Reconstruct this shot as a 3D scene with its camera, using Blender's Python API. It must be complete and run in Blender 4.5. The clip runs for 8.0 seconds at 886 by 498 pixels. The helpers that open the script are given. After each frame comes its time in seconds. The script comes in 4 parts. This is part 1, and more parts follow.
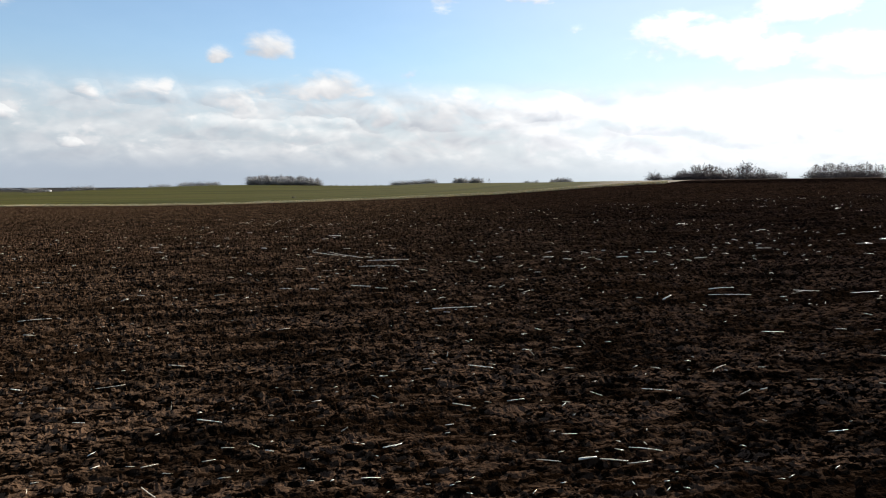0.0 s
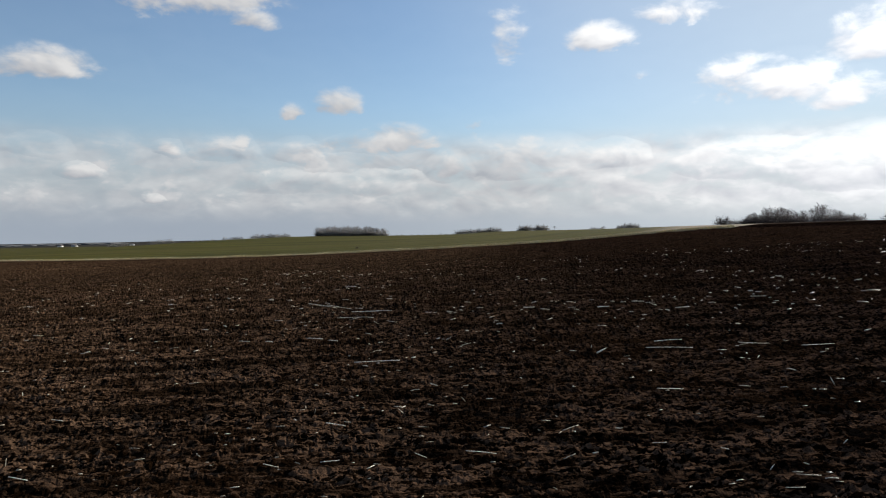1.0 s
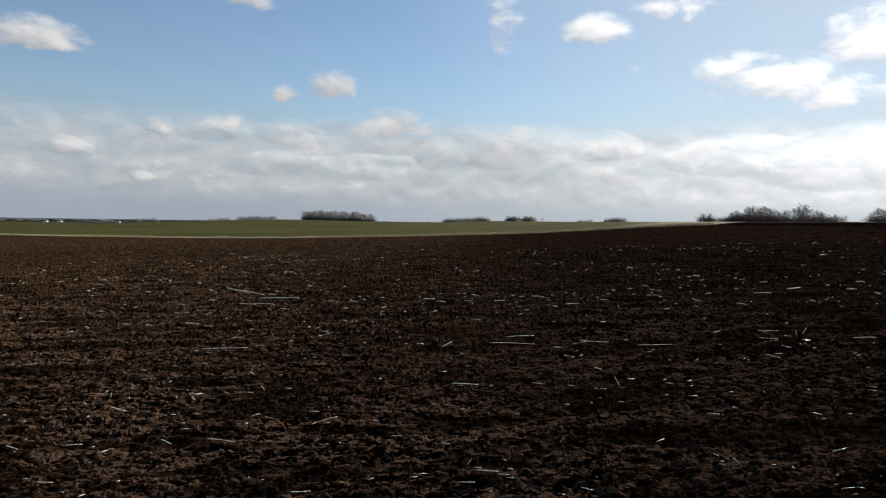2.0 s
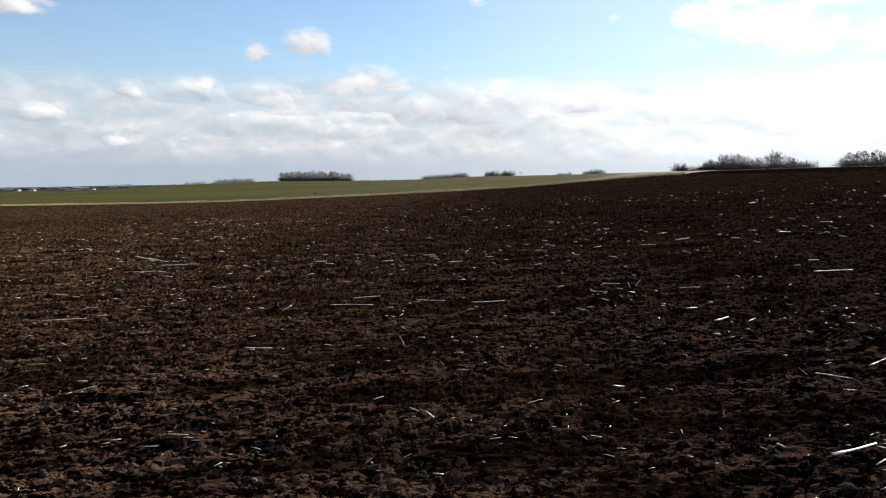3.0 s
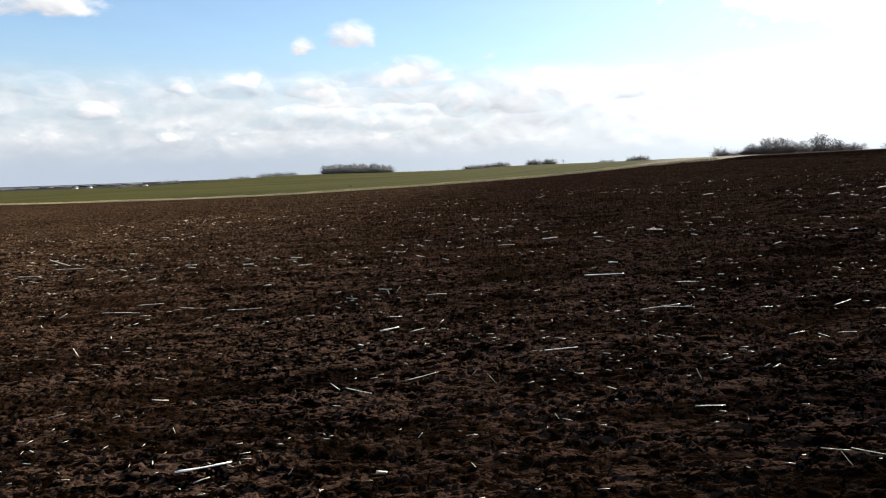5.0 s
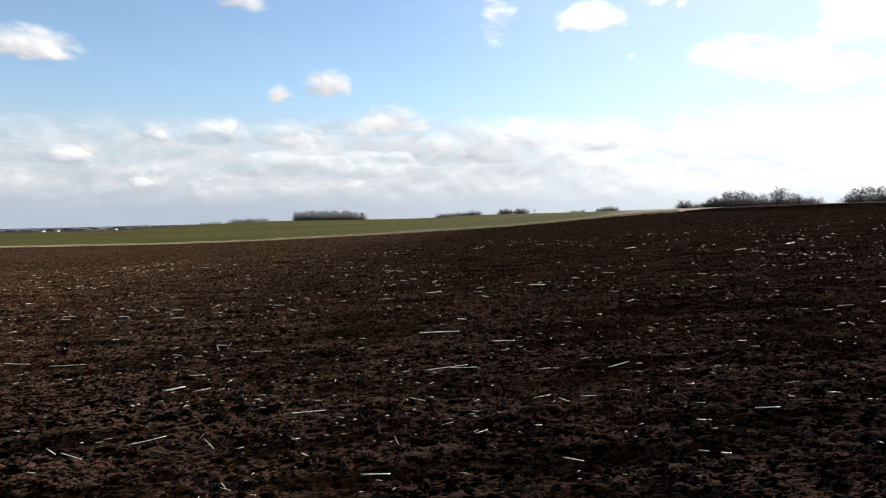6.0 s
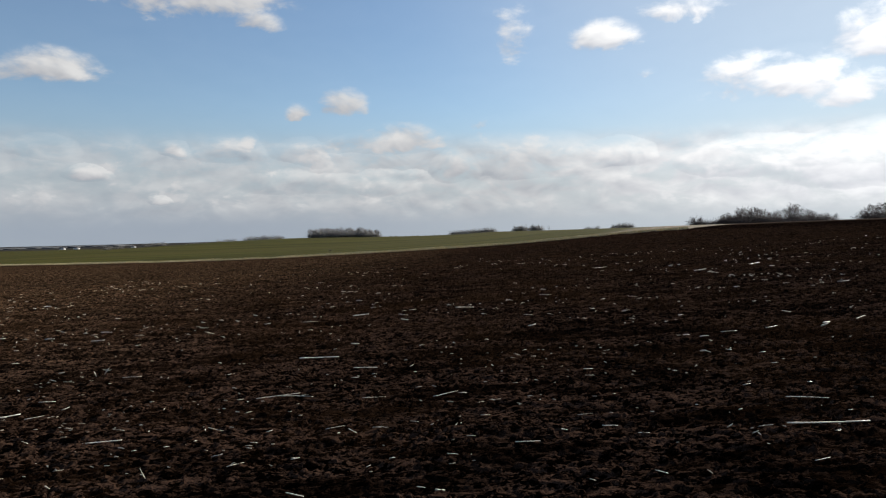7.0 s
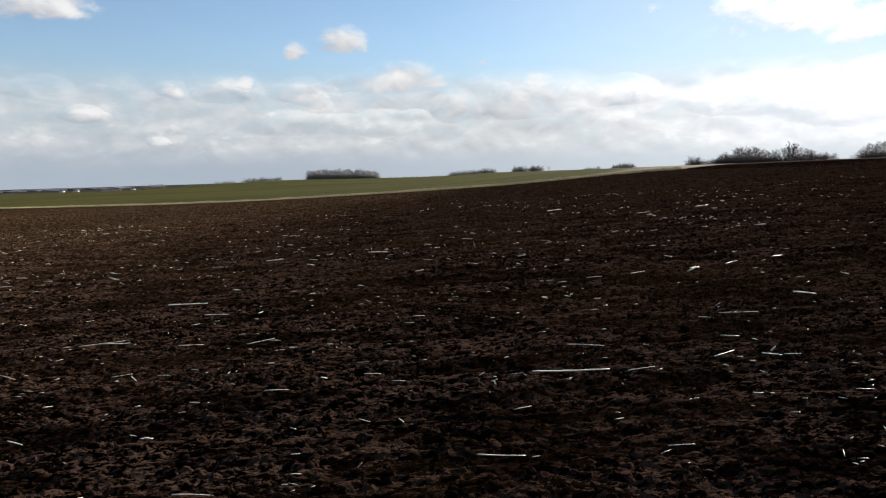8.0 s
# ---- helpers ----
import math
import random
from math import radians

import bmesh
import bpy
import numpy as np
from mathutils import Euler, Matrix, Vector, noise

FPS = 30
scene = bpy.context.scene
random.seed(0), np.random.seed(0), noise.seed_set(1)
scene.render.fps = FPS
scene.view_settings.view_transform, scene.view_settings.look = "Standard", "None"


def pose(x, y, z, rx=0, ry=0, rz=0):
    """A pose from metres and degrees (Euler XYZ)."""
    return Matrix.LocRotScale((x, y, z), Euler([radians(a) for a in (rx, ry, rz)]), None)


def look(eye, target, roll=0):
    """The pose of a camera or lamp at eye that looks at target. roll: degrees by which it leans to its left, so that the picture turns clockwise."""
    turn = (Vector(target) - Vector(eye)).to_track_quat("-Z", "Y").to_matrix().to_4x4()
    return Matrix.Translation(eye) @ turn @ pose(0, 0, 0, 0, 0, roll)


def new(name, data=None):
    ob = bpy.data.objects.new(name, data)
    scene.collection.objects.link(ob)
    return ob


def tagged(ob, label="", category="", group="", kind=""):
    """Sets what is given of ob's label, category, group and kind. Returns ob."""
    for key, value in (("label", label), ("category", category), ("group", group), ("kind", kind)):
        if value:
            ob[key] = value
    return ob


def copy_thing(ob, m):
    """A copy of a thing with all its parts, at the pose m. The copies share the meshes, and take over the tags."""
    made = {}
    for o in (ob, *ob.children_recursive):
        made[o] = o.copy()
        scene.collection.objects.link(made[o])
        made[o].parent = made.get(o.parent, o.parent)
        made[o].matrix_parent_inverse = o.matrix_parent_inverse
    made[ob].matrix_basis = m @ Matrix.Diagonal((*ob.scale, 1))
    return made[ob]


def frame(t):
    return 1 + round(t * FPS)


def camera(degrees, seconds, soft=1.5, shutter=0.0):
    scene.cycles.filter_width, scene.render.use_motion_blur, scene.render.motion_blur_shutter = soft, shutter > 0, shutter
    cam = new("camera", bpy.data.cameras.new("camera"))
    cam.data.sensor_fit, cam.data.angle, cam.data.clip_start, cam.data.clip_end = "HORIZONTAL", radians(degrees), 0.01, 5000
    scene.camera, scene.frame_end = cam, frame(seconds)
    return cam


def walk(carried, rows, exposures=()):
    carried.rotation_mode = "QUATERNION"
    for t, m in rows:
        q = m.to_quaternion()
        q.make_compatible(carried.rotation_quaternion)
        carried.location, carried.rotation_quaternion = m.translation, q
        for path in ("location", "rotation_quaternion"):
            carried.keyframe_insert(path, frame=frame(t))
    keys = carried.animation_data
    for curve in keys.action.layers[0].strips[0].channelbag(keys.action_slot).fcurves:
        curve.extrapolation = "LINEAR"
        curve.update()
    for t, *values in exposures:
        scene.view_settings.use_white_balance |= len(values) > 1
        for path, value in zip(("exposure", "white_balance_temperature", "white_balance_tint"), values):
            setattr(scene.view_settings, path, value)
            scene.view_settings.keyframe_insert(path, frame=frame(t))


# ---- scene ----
cam = camera(64.7, 8.0, soft=1.15)
ROWS = [
    (0.0, pose(0.000, -0.000, 1.509, 84.90, -0.50, -6.49)),
    (0.1, pose(0.175, -0.001, 1.516, 85.61, 0.47, -5.53)),
    (0.2, pose(0.349, -0.003, 1.523, 85.15, -0.25, -4.09)),
    (0.3, pose(0.524, -0.004, 1.530, 86.38, -0.01, -2.81)),
    (0.4, pose(0.699, -0.005, 1.537, 89.16, -0.01, -3.40)),
    (0.5, pose(0.874, -0.006, 1.544, 90.68, 0.58, -3.68)),
    (0.6, pose(1.048, -0.008, 1.545, 91.52, -0.01, -3.01)),
    (0.7, pose(1.223, -0.009, 1.545, 89.58, -0.49, -2.18)),
    (0.8, pose(1.398, -0.010, 1.546, 88.07, 0.67, -0.68)),
    (0.9, pose(1.573, -0.011, 1.546, 89.23, 0.22, -0.82)),
    (1.0, pose(1.747, -0.013, 1.547, 88.86, 0.46, -1.06)),
    (1.1, pose(1.920, -0.018, 1.553, 88.22, 0.44, -0.64)),
    (1.2, pose(2.093, -0.023, 1.559, 89.24, 0.17, -0.97)),
    (2.3, pose(3.953, -0.259, 1.659, 87.03, -1.55, -1.87)),
    (2.4, pose(4.137, -0.277, 1.668, 86.45, -0.96, -2.18)),
    (2.5, pose(4.321, -0.296, 1.677, 84.83, -0.71, -2.08)),
    (2.6, pose(4.502, -0.314, 1.686, 83.96, -0.27, -2.81)),
    (2.7, pose(4.683, -0.332, 1.696, 85.08, -0.49, -3.41)),
    (2.8, pose(4.864, -0.350, 1.706, 86.03, 0.45, -4.10)),
    (2.9, pose(5.045, -0.369, 1.715, 84.64, 0.44, -3.93)),
    (3.0, pose(5.227, -0.387, 1.725, 84.36, 0.28, -3.48)),
    (3.1, pose(5.413, -0.394, 1.734, 84.59, -0.26, -3.29)),
    (3.2, pose(5.599, -0.402, 1.743, 86.41, -0.26, -3.94)),
    (3.3, pose(5.785, -0.409, 1.752, 86.51, 0.21, -3.36)),
    (3.4, pose(5.971, -0.417, 1.761, 84.27, 0.20, -3.04)),
    (3.5, pose(6.157, -0.425, 1.770, 83.28, 0.23, -3.38)),
    (3.6, pose(6.343, -0.436, 1.778, 84.27, 0.67, -3.67)),
    (3.7, pose(6.528, -0.448, 1.787, 85.82, 0.90, -3.04)),
    (3.8, pose(6.713, -0.459, 1.795, 83.88, -0.96, -2.01)),
    (3.9, pose(6.899, -0.471, 1.804, 83.43, 0.19, -1.18)),
    (4.0, pose(7.084, -0.482, 1.812, 85.07, -0.00, -2.87)),
    (4.1, pose(7.260, -0.498, 1.821, 84.39, 1.13, -2.67)),
    (4.2, pose(7.436, -0.513, 1.829, 83.21, 0.50, -1.55)),
    (5.3, pose(9.477, -0.817, 1.978, 84.19, 1.71, 0.46)),
    (5.4, pose(9.663, -0.828, 1.989, 84.98, 2.02, -0.57)),
    (5.5, pose(9.848, -0.839, 1.999, 84.63, 1.41, -1.39)),
    (5.6, pose(10.034, -0.842, 2.007, 84.65, 1.34, -1.82)),
    (5.7, pose(10.220, -0.846, 2.015, 85.09, 1.35, -1.44)),
    (5.8, pose(10.406, -0.849, 2.023, 85.01, 1.12, -1.93)),
    (5.9, pose(10.592, -0.852, 2.031, 86.66, 0.88, -2.07)),
    (6.0, pose(10.779, -0.856, 2.039, 87.46, 0.70, -1.91)),
    (6.1, pose(10.969, -0.863, 2.048, 87.41, 0.43, -1.32)),
    (6.2, pose(11.159, -0.870, 2.056, 86.81, 0.19, -1.40)),
    (6.3, pose(11.349, -0.877, 2.064, 87.95, 0.89, -1.94)),
    (6.4, pose(11.539, -0.884, 2.073, 88.79, 0.90, -2.59)),
    (6.5, pose(11.729, -0.891, 2.081, 88.85, 1.14, -2.73)),
    (6.6, pose(11.912, -0.900, 2.093, 88.20, 0.67, -2.56)),
    (6.7, pose(12.096, -0.910, 2.104, 87.83, 1.36, -2.29)),
    (6.8, pose(12.279, -0.919, 2.115, 88.16, 0.89, -1.86)),
    (6.9, pose(12.462, -0.929, 2.126, 87.10, 0.88, -1.03)),
    (7.0, pose(12.646, -0.938, 2.137, 88.86, 0.82, -0.58)),
    (7.1, pose(12.833, -0.946, 2.141, 88.70, 0.89, -1.20)),
    (7.2, pose(13.021, -0.954, 2.145, 87.22, -0.28, -1.09)),
    (7.3, pose(13.208, -0.962, 2.150, 86.30, -0.52, -0.36)),
    (7.4, pose(13.396, -0.970, 2.154, 87.41, -0.74, -0.54)),
    (7.5, pose(13.583, -0.978, 2.158, 88.75, -0.70, -1.63)),
    (7.6, pose(13.768, -0.973, 2.163, 87.17, -0.04, -1.73)),
    (7.7, pose(13.953, -0.969, 2.168, 86.42, -0.05, -2.08)),
    (7.8, pose(14.137, -0.964, 2.173, 86.86, 0.89, -2.11)),
    (7.9, pose(14.322, -0.960, 2.178, 84.26, 2.37, 0.08)),
    (8.0, pose(14.507, -0.952, 2.185, 84.04, 1.05, -0.47)),
]
EXPOSURES = [(0.0, 1.15), (0.4, 1.15), (0.7, 0.77), (1.2, 0.75), (2.3, 0.72), (2.9, 1.10), (3.2, 1.30), (3.6, 1.25), (4.0, 1.52), (4.2, 1.52),
             (5.3, 1.35), (5.8, 1.32), (6.2, 1.08), (6.6, 0.75), (7.1, 0.73), (7.5, 0.90), (8.0, 1.02)]
walk(cam, ROWS, EXPOSURES)

# ---- daylight: hazy blue sky with fair-weather cumulus, sun ahead and to the right ----
SUN_AZ, SUN_EL = 50.0, 31.0
SUN_DIR = Vector((math.sin(radians(SUN_AZ)) * math.cos(radians(SUN_EL)),
                  math.cos(radians(SUN_AZ)) * math.cos(radians(SUN_EL)), math.sin(radians(SUN_EL))))
sun_data = bpy.data.lights.new("sun", "SUN")
sun_data.energy, sun_data.angle, sun_data.color = 5.0, radians(0.6), (1.0, 0.93, 0.82)
sun = new("sun", sun_data)
sun.matrix_world = look(SUN_DIR * 200, (0, 0, 0))


class Nodes:
    """Short hand for building a node tree."""

    def __init__(self, tree):
        self.tree = tree
        tree.nodes.clear()

    def node(self, kind, **values):
        n = self.tree.nodes.new(kind)
        for key, value in values.items():
            n.inputs[key].default_value = value
        return n

    def put(self, value, socket):
        if isinstance(value, (int, float)):
            socket.default_value = value
        elif isinstance(value, tuple):
            socket.default_value = value if len(value) == len(socket.default_value) else (*value, 1.0)
        else:
            self.tree.links.new(value, socket)

    def math(self, op, a, b=0.0, c=None, clamp=False):
        n = self.tree.nodes.new("ShaderNodeMath")
        n.operation, n.use_clamp = op, clamp
        self.put(a, n.inputs[0]), self.put(b, n.inputs[1])
        if c is not None:
            self.put(c, n.inputs[2])
        return n.outputs[0]

    def span(self, value, a, b, lo=0.0, hi=1.0, smooth=True):
        n = self.tree.nodes.new("ShaderNodeMapRange")
        n.interpolation_type = "SMOOTHSTEP" if smooth else "LINEAR"
        for k, v in enumerate((value, a, b, lo, hi)):
            self.put(v, n.inputs[k])
        return n.outputs[0]

    def noise(self, vector, scale, detail=4.0, rough=0.55, warp=0.0):
        n = self.tree.nodes.new("ShaderNodeTexNoise")
        self.put(vector, n.inputs["Vector"])
        for key, v in (("Scale", scale), ("Detail", detail), ("Roughness", rough), ("Distortion", warp)):
            n.inputs[key].default_value = v
        return n.outputs["Fac"]

    def mix(self, fac, a, b):
        n = self.tree.nodes.new("ShaderNodeMix")
        n.data_type = "RGBA"
        self.put(fac, n.inputs["Factor"]), self.put(a, n.inputs[6]), self.put(b, n.inputs[7])
        return n.outputs[2]

    def xyz(self, vector):
        n = self.tree.nodes.new("ShaderNodeSeparateXYZ")
        self.put(vector, n.inputs[0])
        return n.outputs

    def scaled(self, vector, by):
        n = self.tree.nodes.new("ShaderNodeVectorMath")
        n.operation = "MULTIPLY"
        self.put(vector, n.inputs[0])
        n.inputs[1].default_value = by
        return n.outputs[0]


def build_sky():
    world = bpy.data.worlds.new("sky")
    scene.world = world
    world.use_nodes = True
    g = Nodes(world.node_tree)
    way = g.node("ShaderNodeTexCoord").outputs["Generated"]
    x, y, z = g.xyz(way)
    az = g.math("MULTIPLY", g.math("ARCTAN2", x, y), 57.2958)
    el = g.math("MULTIPLY", g.math("ARCSINE", z), 57.2958)
    tall = g.scaled(way, (1.0, 1.0, 1.9))
    billow = g.math("SUBTRACT", g.noise(tall, 16.0, 7.0, 0.58, 0.3), 0.5)
    above = g.tree.nodes.new("ShaderNodeVectorMath")
    above.operation = "ADD"
    g.put(tall, above.inputs[0])
    above.inputs[1].default_value = (0.006, 0.004, 0.022)
    relief = g.math("SUBTRACT", g.noise(tall, 16.0, 3.0, 0.5, 0.3), g.noise(above.outputs[0], 16.0, 3.0, 0.5, 0.3))
    swirl = g.math("SUBTRACT", g.noise(g.scaled(way, (1.0, 1.0, 1.6)), 9.0, 3.0, 0.5), 0.5)
    fine = g.math("SUBTRACT", g.noise(tall, 45.0, 5.0, 0.6), 0.5)
    wide_az = g.math("MULTIPLY_ADD", swirl, 1.8, az)
    wide_el = g.math("MULTIPLY_ADD", billow, 1.6, el)
    state = {"best": None, "lift": None, "sum": None}

    def cloud(a, e, w, h, heavy=1.0):
        """One cumulus: bearing and height above the horizon, half width and half height, all in degrees."""
        da = g.math("MULTIPLY", g.math("SUBTRACT", wide_az, a), 0.86 / w)
        de = g.math("MULTIPLY", g.math("SUBTRACT", wide_el, e - 0.1 * h), 0.72 / h)
        low = g.math("MAXIMUM", de, g.math("MULTIPLY", de, -2.1))
        q = g.math("MULTIPLY_ADD", da, da, g.math("MULTIPLY", low, low))
        q = g.math("MULTIPLY", g.math("SUBTRACT", 1.15, q), heavy)
        weight = g.math("MAXIMUM", q, 0.0)
        up = g.math("MULTIPLY", weight, g.math("MULTIPLY_ADD", da, 0.3, de))
        if state["best"] is None:
            state["best"], state["lift"], state["sum"] = q, up, weight
        else:
            state["best"] = g.math("SMOOTH_MAX", state["best"], q, 0.25)
            state["lift"] = g.math("ADD", state["lift"], up)
            state["sum"] = g.math("ADD", state["sum"], weight)

    # cumulus, from the high ones down to the crowded band over the land
    cloud(-18.9, 18.2, 6.6, 2.3)
    cloud(-13.8, 16.5, 1.9, 0.9, 0.8)
    cloud(-28.6, 12.0, 3.2, 1.4)
    cloud(-11.0, 9.8, 1.0, 0.7, 0.9)
    cloud(-7.3, 10.4, 1.9, 1.2)
    cloud(-2.6, 7.7, 3.6, 1.2)
    cloud(-6.0, 7.2, 2.8, 0.8)
    cloud(-10.4, 6.5, 2.5, 1.0, 0.9)
    cloud(-16.2, 6.6, 2.2, 1.1, 0.8)
    cloud(-15.0, 7.4, 0.8, 0.6, 0.8)
    cloud(-20.2, 6.6, 1.0, 0.7, 0.9)
    cloud(-26.2, 4.8, 1.4, 0.7, 0.9)
    cloud(-21.5, 3.0, 0.9, 0.4, 0.7)
    cloud(13.6, 15.0, 2.6, 1.3)
    cloud(6.9, 15.8, 1.4, 2.1, 0.4)
    cloud(19.7, 16.8, 2.9, 1.0, 0.6)
    cloud(23.8, 11.7, 2.6, 1.3, 0.8)
    cloud(26.7, 10.7, 4.4, 1.9)
    cloud(31.4, 9.7, 2.2, 1.4)
    cloud(33.0, 13.3, 3.2, 2.2)
    cloud(4.4, 8.9, 1.0, 0.4, 0.4)
    cloud(16.9, 12.3, 0.9, 0.3, 0.4)
    cloud(7.4, 6.0, 5.9, 1.9, 0.7)
    cloud(1.8, 5.3, 1.9, 1.3, 0.9)
    cloud(14.8, 6.0, 2.5, 1.2, 0.9)
    cloud(25.2, 5.2, 5.1, 1.5, 0.6)
    cloud(33.0, 4.6, 6.5, 2.2, 0.6)
    cloud(-1.9, 4.7, 1.4, 0.5, 0.7)
    cloud(-4.2, 4.1, 2.7, 1.0, 0.7)
    cloud(-28.8, 6.3, 2.0, 0.9, 0.5)
    cloud(-10.4, 4.1, 4.8, 1.0, 0.5)
    cloud(-35.5, 4.6, 3.0, 1.0, 0.7)
    cloud(36.0, 9.0, 4.0, 1.6)

    best, lift, total = state["best"], state["lift"], state["sum"]
    ragged = g.math("ADD", best, g.math("MULTIPLY_ADD", billow, 2.9, g.math("MULTIPLY", fine, 0.8)))
    puffs = g.span(ragged, 0.05, 1.15)
    # clouds over the rest of the sky, away from the band that is described above
    aside = g.math("MAXIMUM", g.span(g.math("ABSOLUTE", az), 37.0, 46.0), g.span(el, 18.0, 24.0))
    drift = g.noise(g.scaled(way, (1.0, 1.0, 2.2)), 3.2, 7.0, 0.55)
    others = g.math("MULTIPLY", g.span(drift, 0.57, 0.68), aside)
    # thin stratus veil that thickens towards the sun's side
    veil_shape = g.math("MULTIPLY", g.span(el, 0.5, 3.0), g.span(el, 6.0, 8.8, 1.0, 0.0))
    side = g.span(az, -25.0, 20.0, 0.66, 1.0, False)
    veil_grain = g.span(g.noise(g.scaled(way, (1.0, 1.0, 2.6)), 17.0, 7.0, 0.6, 0.4), 0.36, 0.6)
    veil = g.math("MULTIPLY", g.math("MULTIPLY", veil_shape, side), g.math("MULTIPLY_ADD", veil_grain, 0.5, 0.5))
    # the crowded far cumulus that merge towards the horizon
    crowd_shape = g.math("MULTIPLY", g.span(el, 1.2, 3.0), g.span(el, 5.8, 8.3, 1.0, 0.0))
    crowd = g.span(g.math("ADD", g.math("MULTIPLY", billow, 2.4), g.math("MULTIPLY", fine, 0.9)), -0.12, 0.42)
    crowd = g.math("MULTIPLY", g.math("MULTIPLY", crowd, crowd_shape), g.span(az, -40.0, 10.0, 0.9, 1.0, False))
    cover = g.math("SMOOTH_MAX", g.math("MAXIMUM", puffs, others), g.math("SMOOTH_MAX", veil, crowd, 0.15), 0.15, clamp=True)

    # colours: lit crowns, grey bases, brighter towards the sun
    toward = g.tree.nodes.new("ShaderNodeVectorMath")
    toward.operation = "DOT_PRODUCT"
    g.put(way, toward.inputs[0])
    toward.inputs[1].default_value = SUN_DIR
    near_sun = g.span(toward.outputs["Value"], 0.62, 0.99)
    height = g.math("DIVIDE", lift, g.math("ADD", total, 0.12))
    light = g.math("MULTIPLY_ADD", relief, g.span(az, 0.0, 30.0, 1.5, 1.2), g.math("MULTIPLY_ADD", height, 0.8, 0.55), clamp=True)
    tone = g.mix(light, (5.0, 5.25, 5.9), (10.5, 10.5, 10.5))
    gain = g.math("MULTIPLY_ADD", near_sun, 0.9, 0.99)
    lit = g.tree.nodes.new("ShaderNodeVectorMath")
    lit.operation = "SCALE"
    g.put(tone, lit.inputs[0]), g.put(gain, lit.inputs["Scale"])

    air = g.tree.nodes.new("ShaderNodeTexSky")
    air.sky_type, air.sun_disc = "NISHITA", False
    air.sun_elevation, air.sun_rotation = radians(SUN_EL), radians(SUN_AZ)
    air.altitude, air.air_density, air.dust_density, air.ozone_density = 150.0, 1.1, 0.35, 2.5
    haze_amount = g.span(el, 11.0, 0.5, 0.0, 1.0)
    haze = g.mix(g.span(az, -20.0, 34.0), (4.95, 5.5, 6.3), (8.0, 8.4, 8.8))
    bright = g.tree.nodes.new("ShaderNodeVectorMath")
    bright.operation = "SCALE"
    g.put(air.outputs[0], bright.inputs[0]), g.put(1.5, bright.inputs["Scale"])
    clear = g.scaled(g.mix(haze_amount, bright.outputs[0], haze), (0.965, 1.005, 1.035))
    clear = g.mix(g.span(toward.outputs["Value"], 0.62, 0.97, 0.0, 0.55), clear, (8.6, 9.6, 10.2))
    final = g.mix(cover, clear, lit.outputs[0])
    back = g.node("ShaderNodeBackground", Strength=0.0422)
    g.put(final, back.inputs["Color"])
    out = g.node("ShaderNodeOutputWorld")
    g.tree.links.new(back.outputs[0], out.inputs[0])


build_sky()


# ---- materials ----
def material(name, rough=0.8):
    mat = bpy.data.materials.new(name)
    mat.use_nodes = True
    g = Nodes(mat.node_tree)
    bsdf = g.node("ShaderNodeBsdfPrincipled")
    bsdf.inputs["Roughness"].default_value = rough
    out = g.node("ShaderNodeOutputMaterial")
    g.tree.links.new(bsdf.outputs[0], out.inputs[0])
    return mat, g, bsdf, g.node("ShaderNodeTexCoord").outputs["Object"]


def bumped(g, bsdf, height, strength, distance):
    b = g.node("ShaderNodeBump", Strength=strength, Distance=distance)
    g.put(height, b.inputs["Height"])
    g.put(b.outputs[0], bsdf.inputs["Normal"])


